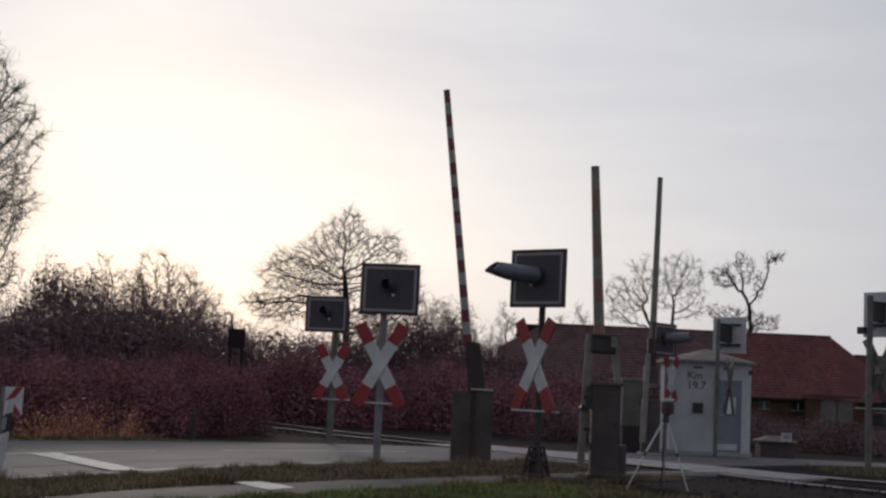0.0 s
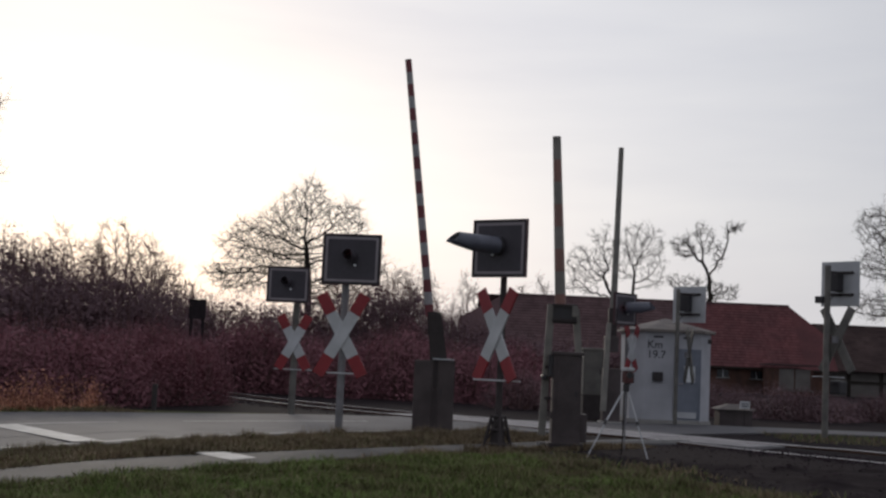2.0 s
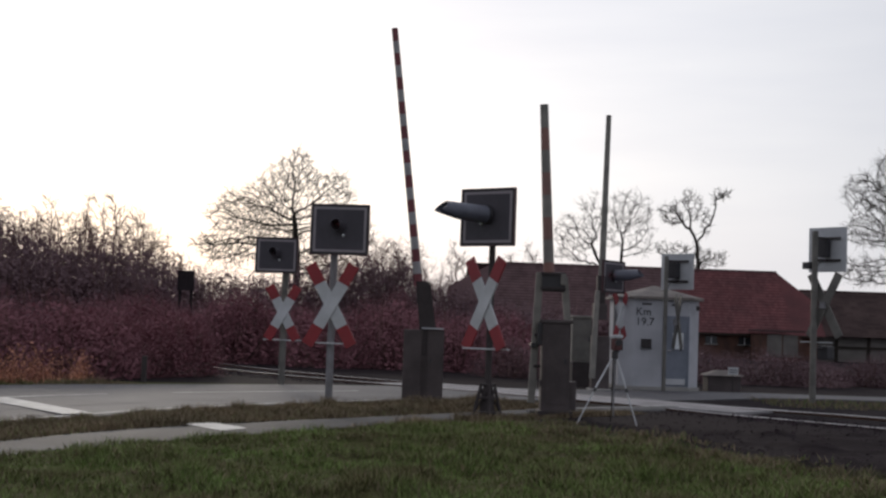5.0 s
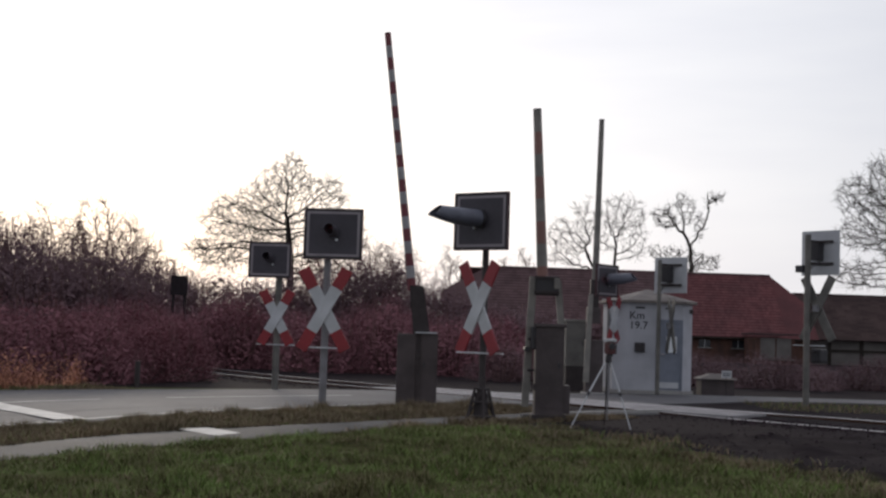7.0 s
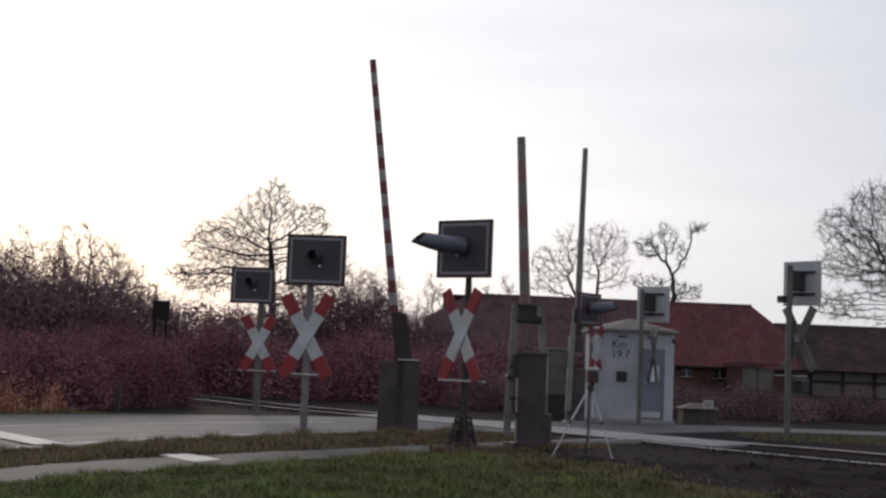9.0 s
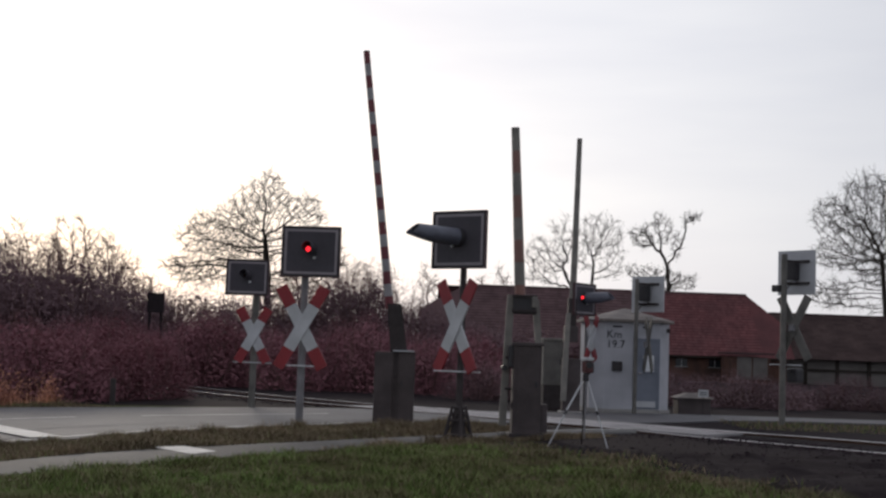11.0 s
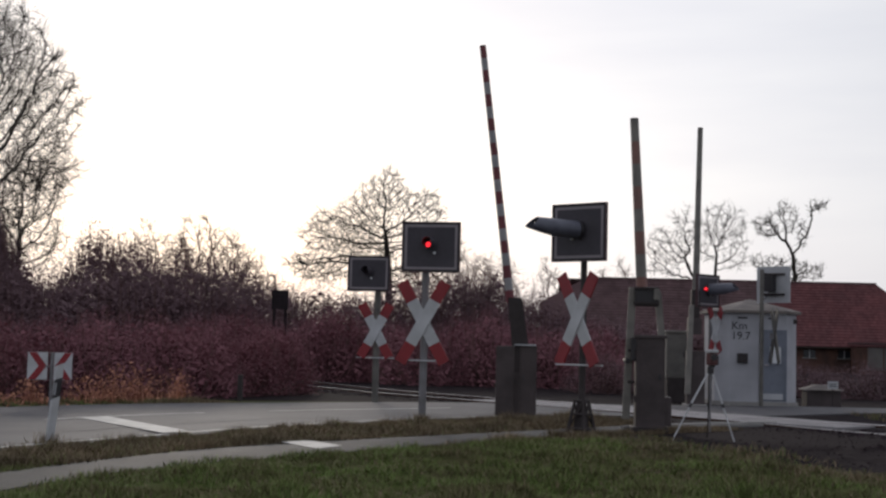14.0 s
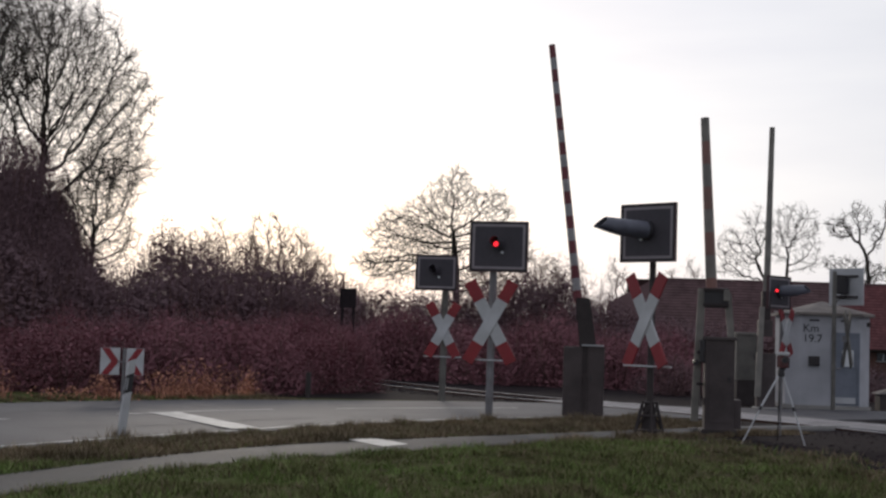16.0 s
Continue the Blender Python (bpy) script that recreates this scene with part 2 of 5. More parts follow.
def prism(pts, y0, y1):
    """The outline pts (x, z) pulled from y0 to y1."""
    bm = bmesh.new()
    f = [bm.verts.new((x, y0, z)) for x, z in pts]
    g = [bm.verts.new((x, y1, z)) for x, z in pts]
    bm.faces.new(f)
    bm.faces.new(g[::-1])
    for i in range(len(pts)):
        j = (i + 1) % len(pts)
        bm.faces.new((f[i], g[i], g[j], f[j]))
    bmesh.ops.recalc_face_normals(bm, faces=bm.faces)
    return bm


def glide(pts, n):
    """A smooth line through pts, n steps to each stretch."""
    p = [Vector((*q, 0)) if len(q) == 2 else Vector(q) for q in pts]
    p = [2 * p[0] - p[1]] + p + [2 * p[-1] - p[-2]]
    out = []
    for i in range(1, len(p) - 2):
        for k in range(n):
            t = k / n
            a, b, c, d = p[i - 1:i + 3]
            out.append(0.5 * (2 * b + (c - a) * t + (2 * a - 5 * b + 4 * c - d) * t * t + (3 * b - a - 3 * c + d) * t ** 3))
    return out + [p[-2]]


def ribbon(name, left, right, z, drop, mat, label, category):
    """A paved sheet between two edge lines with a thickness at its sides."""
    bm = bmesh.new()
    cols = []
    for a, b in zip(left, right):
        row = [bm.verts.new((a.x, a.y, z - drop))]
        for k in range(7):
            q = a.lerp(b, k / 6)
            row.append(bm.verts.new((q.x, q.y, z + 0.02 * math.sin(math.pi * k / 6))))
        row.append(bm.verts.new((b.x, b.y, z - drop)))
        cols.append(row)
    for r, s in zip(cols, cols[1:]):
        for k in range(8):
            bm.faces.new((r[k], r[k + 1], s[k + 1], s[k]))
    bmesh.ops.recalc_face_normals(bm, faces=bm.faces)
    if sum(f.normal.z for f in bm.faces) < 0:
        bmesh.ops.reverse_faces(bm, faces=bm.faces)
    return tagged(place_mesh(name, bm, mat), label, category, kind="structure")


class Soup:
    """Vertices and faces gathered for one large mesh."""

    def __init__(self):
        self.v, self.f = [], []

    def stick(self, a, b, ra, rb, sides=3):
        d = (b - a)
        if d.length < 1e-5:
            return
        u = d.orthogonal().normalized()
        w = d.normalized().cross(u)
        i = len(self.v)
        for c, r in ((a, ra), (b, rb)):
            for k in range(sides):
                t = 2 * math.pi * k / sides
                self.v.append(c + u * (r * math.cos(t)) + w * (r * math.sin(t)))
        for k in range(sides):
            j = (k + 1) % sides
            self.f.append((i + k, i + j, i + sides + j, i + sides + k))

    def leaf(self, c, size, rng):
        a = Vector((rng.uniform(-1, 1), rng.uniform(-1, 1), rng.uniform(-1, 1))).normalized()
        b = a.orthogonal().normalized()
        i = len(self.v)
        self.v += [c - a * size, c + b * size * 0.5, c + a * size, c - b * size * 0.5]
        self.f.append((i, i + 1, i + 2, i + 3))

    def chip(self, c, size, rng):
        i = len(self.v)
        for k in range(3):
            self.v.append(c + Vector((rng.uniform(-1, 1), rng.uniform(-1, 1), rng.uniform(-1, 1))) * size)
        self.f.append((i, i + 1, i + 2))

    def blade(self, x, y, z, h, w, lean, turn):
        i = len(self.v)
        dx, dy = math.cos(turn), math.sin(turn)
        lx, ly = -dy * lean * h, dx * lean * h
        self.v += [Vector((x - dx * w, y - dy * w, z)), Vector((x + dx * w, y + dy * w, z)), Vector((x + lx, y + ly, z + h))]
        self.f.append((i, i + 1, i + 2))

    def mesh(self, name, mats):
        me = bpy.data.meshes.new(name)
        me.from_pydata([tuple(q) for q in self.v], [], self.f)
        for m in mats if isinstance(mats, (list, tuple)) else [mats]:
            me.materials.append(m)
        me.update()
        return me


# ---- ground, road, path, track ----
ROAD_NEAR = glide([(-9.6, 2), (-8.3, 9), (-6.9, 14.4), (-5.25, 18.5), (-4.0, 21.3), (-2.15, 24.1), (0.7, 27.2), (3.2, 28.4), (5.7, 30.2), (8.3, 32.6), (11.7, 33.5), (20, 34.5), (60, 37)], 8)
ROAD_FAR = glide([(-17, 3), (-14.6, 11), (-12.8, 18), (-10.9, 23), (-8.5, 26.7), (-4.7, 30.0), (-1.5, 32), (1.5, 33), (4.2, 34.2), (7.2, 35.4), (12.4, 35.9), (20, 36.8), (60, 39.5)], 8)
PATH_FAR = glide([(-7.4, 3), (-6.5, 8), (-5.84, 12), (-4.85, 15.4), (-3.66, 17.8), (-0.8, 21.5), (0.8, 23.5), (2.3, 25.4), (4.2, 27.6)], 6)
PATH_NEAR = glide([(-6.2, 2.5), (-5.6, 7), (-5.1, 10.8), (-4.3, 13.9), (-3.2, 15.8), (-0.63, 19.7), (1.0, 22.1), (2.4, 24.0), (4.4, 25.7)], 6)
TRACK = glide([(30, 0), (14, 16.4), (8.4, 22.9), (5.8, 25.8), (1.8, 30.0), (-2.3, 34.2), (-5.6, 38.4), (-10, 46), (-15, 58), (-21, 80)], 14)


def hill(x, y):
    """Height of the ground: low mounds in the meadow, even beside the paved ways."""
    if -8 < x < 12 and 5 < y < 21 and 4.4 * (x + 4.3) - 3.4 * (y - 13.9) > 3.0 and x > -3.8:
        return -0.015 + 0.08 * noise.noise((x * 1.1, y * 1.1, 5)) + 0.08 * noise.noise((x * 2.7, y * 2.7, 3)) + 0.025 * noise.noise((x * 6.1, y * 6.1, 1))
    return -0.022 + 0.005 * noise.noise((x * 0.35, y * 0.35, 0)) + 0.006 * noise.noise((x * 1.7, y * 1.7, 3))


def ground_sheet():
    xs = [-2500, -900, -400, -200, -110, -70, -50] + [-40 + 0.5 * i for i in range(64)] + [-8 + 0.2 * i for i in range(100)] + [12 + 0.5 * i for i in range(57)] + [50, 70, 110, 200, 400, 900, 2500]
    ys = [-2500, -900, -300, -100, -40, -20, -10, -5] + [0.5 * i for i in range(12)] + [6 + 0.2 * i for i in range(110)] + [28 + 0.5 * i for i in range(65)] + [65, 75, 90, 120, 200, 400, 900, 2500]
    v = [(x, y, hill(x, y) if abs(x) < 41 and -1 < y < 61 else -0.05) for y in ys for x in xs]
    n = len(xs)
    f = [(j * n + i, j * n + i + 1, (j + 1) * n + i + 1, (j + 1) * n + i) for j in range(len(ys) - 1) for i in range(n - 1)]
    me = bpy.data.meshes.new("ground")
    me.from_pydata(v, [], f)
    me.materials.append(M_GRASS)
    me.shade_smooth()
    return tagged(new("ground", me), "rough wintry meadow ground with short grass", "ground", kind="structure")


def paint_strip(name, line, half, z, label):
    bm = bmesh.new()
    rows = []
    for i, q in enumerate(line):
        d = (line[min(i + 1, len(line) - 1)] - line[max(i - 1, 0)]).normalized()
        s = Vector((-d.y, d.x, 0)) * half
        rows.append((bm.verts.new((q.x - s.x, q.y - s.y, z)), bm.verts.new((q.x + s.x, q.y + s.y, z))))
    for a, b in zip(rows, rows[1:]):
        bm.faces.new((a[0], a[1], b[1], b[0]))
    bmesh.ops.recalc_face_normals(bm, faces=bm.faces)
    return tagged(place_mesh(name, bm, M_PAINT), label, "marking", kind="structure")


def quad_marking(pts, z, label):
    bm = bmesh.new()
    bm.faces.new([bm.verts.new((x, y, z)) for x, y in pts])
    bmesh.ops.recalc_face_normals(bm, faces=bm.faces)
    return tagged(place_mesh("road_marking", bm, M_PAINT), label, "marking", kind="structure")


def offset(line, k):
    out = []
    for i, q in enumerate(line):
        d = (line[min(i + 1, len(line) - 1)] - line[max(i - 1, 0)]).normalized()
        out.append(q + Vector((-d.y, d.x, 0)) * k)
    return out


def cant(y):
    """How far the track leans in its curve, rise for each metre across; level on the crossing."""
    return -0.053 * max(0.0, min(1.0, (27.0 - y) / 2.0))


def swept(line, profile, mat, name, parent, close=True, across=0.0):
    """A profile of (across, up) points pulled along a line that lies so far across the track."""
    bm = bmesh.new()
    rings = []
    for i, q in enumerate(line):
        d = (line[min(i + 1, len(line) - 1)] - line[max(i - 1, 0)]).normalized()
        s = Vector((-d.y, d.x, 0))
        rings.append([bm.verts.new(q + s * a + Vector((0, 0, u + cant(q.y) * (a + across)))) for a, u in profile])
    n = len(profile)
    for r, s in zip(rings, rings[1:]):
        for k in range(n if close else n - 1):
            bm.faces.new((r[k], r[(k + 1) % n], s[(k + 1) % n], s[k]))
    bmesh.ops.recalc_face_normals(bm, faces=bm.faces)
    return part(name, bm, mat, parent)


CENTRE_DASHES = ((10, 13), (17, 20), (24, 32), (35, 44))


def build_ground():
    ground_sheet()
    ribbon("road", ROAD_NEAR, ROAD_FAR, 0.0, 0.2, M_ASPHALT, "grey worn asphalt country road over the crossing", "road")
    ribbon("cycle_path", PATH_FAR, PATH_NEAR, -0.012, 0.2, M_PATH, "narrow grey asphalt cycle path beside the road", "path")
    paint_strip("road_edge_line", [a.lerp(b, 0.035) for a, b in zip(ROAD_NEAR[:44], ROAD_FAR[:44])], 0.06, 0.010, "thin white painted line at the road's edge")
    mid = [a.lerp(b, 0.5) for a, b in zip(ROAD_NEAR, ROAD_FAR)]
    for a, b in CENTRE_DASHES:
        paint_strip("road_centre_line", mid[a:b + 1], 0.06, 0.026, "thin white painted centre line on the asphalt")
    kerb = thing("path_kerb", Matrix(), "pale concrete kerb stones at the path's edge", "kerb", kind="structure")
    line = glide([(1.5, 23.25), (2.38, 24.17), (4.1, 25.82), (4.75, 26.35)], 3)
    for a, b in zip(line, line[1:]):
        d = b - a
        stone = part("kerb_stone", boxed(0, 0, 0, d.length - 0.012, 0.09, 0.2, bevel=0.01), M_CONCRETE, kerb)
        stone.matrix_basis = pose((a.x + b.x) / 2, (a.y + b.y) / 2, -0.04, 0, 0, math.degrees(math.atan2(d.y, d.x)))
    for u, a, b in ((0.22, 22, 46), (0.68, 18, 44), (0.84, 26, 42)):
        seam = paint_strip("asphalt_seam", [p.lerp(q, u) for p, q in zip(ROAD_NEAR[a:b], ROAD_FAR[a:b])], 0.05, 0.004 + 0.02 * math.sin(math.pi * u), "pale worn seam along the asphalt")
        seam.data.materials[0] = M_SEAM
    quad_marking([(-7.82, 21.55), (-7.4, 21.95), (-5.15, 19.1), (-5.5, 18.7)], 0.028, "broad white stop line painted across one lane")
    quad_marking([(-3.62, 17.99), (-3.25, 18.4), (-2.66, 17.62), (-2.9, 17.05)], 0.011, "white painted stop bar across the cycle path")


def build_track():
    tr = thing("railway_track", Matrix(), "single railway track with rusty rails on dark ballast", "track", kind="structure")
    swept(TRACK, [(-2.1, -0.09), (-1.35, -0.015), (1.35, -0.015), (2.1, -0.09)], M_BALLAST, "ballast_bed", tr, close=False)
    for s in (-1, 1):
        line = offset(TRACK, s * 0.755)
        r = swept(line, [(-0.065, -0.05), (-0.065, -0.03), (-0.02, -0.01), (-0.036, 0.035), (0.036, 0.035), (0.02, -0.01), (0.065, -0.03), (0.065, -0.05)], M_RAIL, "rail", tr, across=s * 0.755)
        swept(line, [(-0.034, 0.036), (-0.03, 0.042), (0.03, 0.042), (0.034, 0.036)], M_RAILTOP, "running_surface", r, across=s * 0.755)
    base = None
    acc, k = 0.0, 0
    for a, b in zip(TRACK, TRACK[1:]):
        acc += (b - a).length
        if acc > 0.62:
            acc = 0.0
            if (a - Vector((2.6, 29.6, 0))).length < 4.6 or a.y > 60:
                continue
            d = (b - a).normalized()
            m = pose(a.x, a.y, -0.068, 0, 0, math.degrees(math.atan2(d.y, d.x))) @ pose(0, 0, 0, math.degrees(math.atan(cant(a.y))), 0, 0)
            if base is None:
                base = boxed(0, 0, 0, 0.26, 2.5, 0.1, bevel=0.012)
                me = bpy.data.meshes.new("sleeper")
                base.to_mesh(me)
                me.materials.append(M_SLEEPER)
            o = new("sleeper", me)
            o.parent = tr
            o.matrix_basis = m
    # pale concrete slabs between and beside the rails where the road crosses
    rng = random.Random(5)
    here, there = Vector((6.1, 25.45, 0)), Vector((-1.2, 33.1, 0))
    run = (there - here).normalized()
    turn = math.degrees(math.atan2(run.y, run.x))
    for k in range(8):
        c = here + run * (0.66 + 1.32 * k)
        line = min(TRACK, key=lambda q: (q - c).length)
        n = Vector((-run.y, run.x, 0))
        c += n * (line - c).dot(n)
        for mid, wide in ((0.0, 1.34), (-1.04, 0.44)):
            o = part("concrete_slab", boxed(0, 0, 0, 1.3, wide, 0.12, bevel=0.012), M_SLAB, tr)
            o.matrix_basis = pose(c.x, c.y, -0.018 + rng.uniform(-0.004, 0.004), 0, 0, turn) @ pose(0, mid, 0, rng.uniform(-0.3, 0.3), rng.uniform(-0.3, 0.3), 0)
    sp = Soup()
    for i in range(16000):
        q = TRACK[rng.randrange(12, 110)]
        a = rng.uniform(-2.6, 2.6)
        x, y = q.x + 0.7 * a + rng.uniform(-0.5, 0.5), q.y + 0.7 * a + rng.uniform(-0.5, 0.5)
        if (Vector((x, y, 0)) - Vector((2.6, 29.6, 0))).length < 4.4:
            continue
        c = Vector((x, y, -0.02 - max(0, abs(a) - 1.3) * 0.05))
        r = rng.uniform(0.015, 0.045)
        i0 = len(sp.v)
        for dx, dy, dz in ((1, 0, 0), (0, 1, 0), (-1, 0, 0), (0, -1, 0), (0, 0, 1)):
            sp.v.append(c + Vector((dx * r * rng.uniform(0.6, 1.3), dy * r * rng.uniform(0.6, 1.3), dz * r * rng.uniform(0.5, 1.1))))
        sp.f += [(i0, i0 + 1, i0 + 4), (i0 + 1, i0 + 2, i0 + 4), (i0 + 2, i0 + 3, i0 + 4), (i0 + 3, i0, i0 + 4)]
    for i in range(6000):
        x, y = rng.uniform(0.5, 10), rng.uniform(12, 27)
        w = 0.9 * x + 0.44 * y + 0.8 * noise.noise((x * 0.7, y * 0.7, 2))
        if w < 10.6 or (x - 5.8) * 0.711 + (y - 25.8) * 0.703 > -1.5:
            continue
        c, r = Vector((x, y, hill(x, y) - 0.01)), rng.uniform(0.008, 0.035)
        i0 = len(sp.v)
        for dx, dy, dz in ((1, 0, 0), (0, 1, 0), (-1, 0, 0), (0, -1, 0), (0, 0, 1)):
            sp.v.append(c + Vector((dx * r * rng.uniform(0.6, 1.5), dy * r * rng.uniform(0.6, 1.5), dz * r * rng.uniform(0.4, 1.0))))
        sp.f += [(i0, i0 + 1, i0 + 4), (i0 + 1, i0 + 2, i0 + 4), (i0 + 2, i0 + 3, i0 + 4), (i0 + 3, i0, i0 + 4)]
    o = new("ballast_stones", sp.mesh("ballast_stones", M_STONE))
    tagged(o, "loose dark ballast stones round the sleepers", "ballast", kind="stuff")


build_ground()
build_track()


# ---- crossing signals ----
LAMPS = {}


def stripes_beam(parent, home, angle, y, length, width, back=False):
    """One arm of the cross: white middle, red ends."""
    m = Matrix.Rotation(radians(angle), 4, "Y")
    third = length * 0.235
    mid = part("cross_arm", boxed(0, y, 0, width, 0.03, length - 2 * third, bevel=0.004), M_WORN if back else M_WHITE, parent)
    mid.matrix_basis = home @ m
    for s in (-1, 1):
        part("red_end", boxed(0, y, s * (length - third) / 2, width, 0.03, third - 0.004, bevel=0.004), M_WORN if back else M_RED, mid)


def signal_post(x, y, turn, top, panel_z, panel_w, panel_h, cross_z, cross_l, label, panel_dx=0.0, ahead=0.16, visor_turn=0.0, visor_len=0.75,
                back=False, lamp=None, skirt=False, bar_z=1.1, post_r=0.055, spread=29, cross_turn=0.0, cross_dx=0.0, side_box=False, glint_dx=0.07, hood_mat=None, hood_r=0.15, hood_tilt=2, lamp_mat=None, lamp_dx=0.0, lamp_turn=0.0, lamp_size=1.0, bar=True, post_mat=None):
    """A crossing post with a dark signal panel, a hooded red lamp, and a St Andrew's cross."""
    th = thing("crossing_signal", pose(x, y, 0, 0, 0, turn), label, "signal", group="crossing signals")
    part("post", tubed((0, 0, -0.12), (0, 0, top), post_r), post_mat or M_POST, th)
    py = -ahead
    if not back:
        panel_w, panel_h = panel_w - 0.036, panel_h - 0.036
    face = part("signal_panel", boxed(panel_dx, py, panel_z, panel_w, 0.035, panel_h, bevel=0.006), M_BACK if back else M_BLACK, th)
    w, h, e = panel_w / 2, panel_h / 2, 0.06
    if not back:
        fr = bmesh.new()
        for sx in (-1, 1):
            box(fr, panel_dx + sx * (w - e), py - 0.021, panel_z, 0.045, 0.01, panel_h - 2 * e + 0.045)
            box(fr, panel_dx, py - 0.021, panel_z + sx * (h - e), panel_w - 2 * e - 0.046, 0.01, 0.045)
        part("white_border", fr, M_BORDER, face)
        rim = bmesh.new()
        for sx in (-1, 1):
            box(rim, panel_dx + sx * (w + 0.009), py - 0.004, panel_z, 0.018, 0.06, panel_h + 0.036)
            box(rim, panel_dx, py - 0.004, panel_z + sx * (h + 0.009), panel_w, 0.06, 0.018)
        part("rim", rim, M_RIM, face)
        part("panel_field", boxed(panel_dx, py - 0.0195, panel_z, panel_w - 2 * e - 0.047, 0.006, panel_h - 2 * e - 0.047, bevel=0), M_PANEL, face)
    else:
        part("lamp_housing", boxed(panel_dx + 0.02, py + 0.14, panel_z + 0.02, 0.27, 0.2, 0.42, bevel=0.03), M_BLACK, face)
        for s in (-1, 1):
            part("bracket", boxed(panel_dx * 0.5, py + ahead * 0.4, panel_z + s * 0.27, 0.05, ahead * 0.75, 0.05, bevel=0.004), M_RUST, face)
            part("crossbar", boxed(panel_dx, py + 0.05, panel_z + s * 0.27, panel_w * 0.72, 0.05, 0.06, bevel=0.006), M_RUST, face)
        cab = bmesh.new()
        line = glide([(panel_dx + 0.05, py + 0.14, panel_z - 0.22), (panel_dx + 0.15, py + 0.2, panel_z - 0.42), (0.1, -0.1, panel_z - 0.5), (0, -0.06, panel_z - 0.4)], 5)
        for a, b in zip(line, line[1:]):
            tube(cab, a, b, 0.012, sides=6)
        part("cable", cab, M_BLACK, face)
    if side_box:
        part("side_box", boxed(0.17, 0.05, panel_z - 0.42, 0.22, 0.14, 0.17, bevel=0.012), M_BLACK, th)
        part("lower_lamp", boxed(-0.05, -0.42, 1.2, 0.3, 0.3, 0.34, bevel=0.05), M_BLACK, th)
        part("lamp_bracket", boxed(-0.02, -0.2, 1.3, 0.05, 0.42, 0.05, bevel=0.005), M_RUST, th)
    # hooded lamp: an open round tunnel with a slanting mouth
    hood = part("lamp_hood", hood_mesh(visor_len, hood_r), hood_mat or M_HOOD, face)
    hood.matrix_basis = pose(panel_dx, py - 0.02, panel_z + 0.04, -hood_tilt, 0, visor_turn)
    lens = part("lamp_rim", ring_mesh(hood_r + 0.015, 0.04), hood_mat or M_BLACK, face)
    lens.matrix_basis = pose(panel_dx, py - 0.03, panel_z + 0.04, 0, 0, visor_turn)
    # white stud stands in for the bright reflection on the lamp's lens
    part("lens_glint", tubed((panel_dx + glint_dx, py - 0.02, panel_z - 0.11), (panel_dx + glint_dx, py - 0.06, panel_z - 0.11), 0.026, 0.02), M_GLASS, face)
    if lamp:
        body = lamp_mesh(lamp_size)
        ob = part("lamp_reflector", body, [M_LENS, lamp_mat or M_LAMP], th, "red signal lamp that lights at intervals")
        LAMPS[lamp] = (ob, pose(panel_dx + lamp_dx, py - 0.122, panel_z + 0.04, 0, 0, visor_turn + lamp_turn))
        ob.matrix_basis = LAMPS[lamp][1]
    # cross
    hub = part("cross_hub", boxed(0, -0.07, 0, 0.14, 0.08, 0.16, bevel=0.01), M_POST, th)
    hub.matrix_basis = pose(-cross_dx, 0, cross_z, 0, 0, cross_turn)
    for s in (-1, 1):
        stripes_beam(th, hub.matrix_basis.copy(), s * spread, -0.125 - (0.034 if s > 0 else 0), cross_l, 0.225, back)
    if bar:
        part("cross_rail", boxed(0, -0.1, bar_z, 0.92, 0.05, 0.025, bevel=0.005), M_WHITE, th, "thin pale horizontal bar")
    if skirt:
        bm = bmesh.new()
        for k in range(4):
            a, b = math.pi / 4 + k * math.pi / 2, math.pi / 4 + (k + 1) * math.pi / 2
            tube(bm, (0.25 * math.cos(a), 0.25 * math.sin(a), -0.05), (0.11 * math.cos(a), 0.11 * math.sin(a), 0.56), 0.032, 0.026, sides=6)
            for z in (0.08, 0.32, 0.54):
                r = 0.235 - 0.23 * z
                tube(bm, (r * math.cos(a), r * math.sin(a), z), (r * math.cos(b), r * math.sin(b), z), 0.022, sides=6)
            tube(bm, (0.22 * math.cos(a), 0.22 * math.sin(a), 0.08), (0.12 * math.cos(b), 0.12 * math.sin(b), 0.52), 0.016, sides=6)
        bmesh.ops.create_cone(bm, cap_ends=True, segments=4, radius1=0.15, radius2=0.08, depth=0.55, matrix=Matrix.Translation((0, 0, 0.26)) @ Matrix.Rotation(math.pi / 4, 4, "Z"))
        part("foot", bm, M_RUST, th, "dark iron trestle foot")
    return th


def ring_mesh(r, depth):
    bm = bmesh.new()
    n = 24
    rings = []
    for rr, yy in ((r, 0), (r, -depth), (r - 0.075, -depth), (r - 0.075, 0)):
        rings.append([bm.verts.new((rr * math.cos(2 * math.pi * k / n), yy, rr * math.sin(2 * math.pi * k / n))) for k in range(n)])
    for a, b in zip(rings, rings[1:]):
        for k in range(n):
            bm.faces.new((a[k], a[(k + 1) % n], b[(k + 1) % n], b[k]))
    bmesh.ops.recalc_face_normals(bm, faces=bm.faces)
    return bm


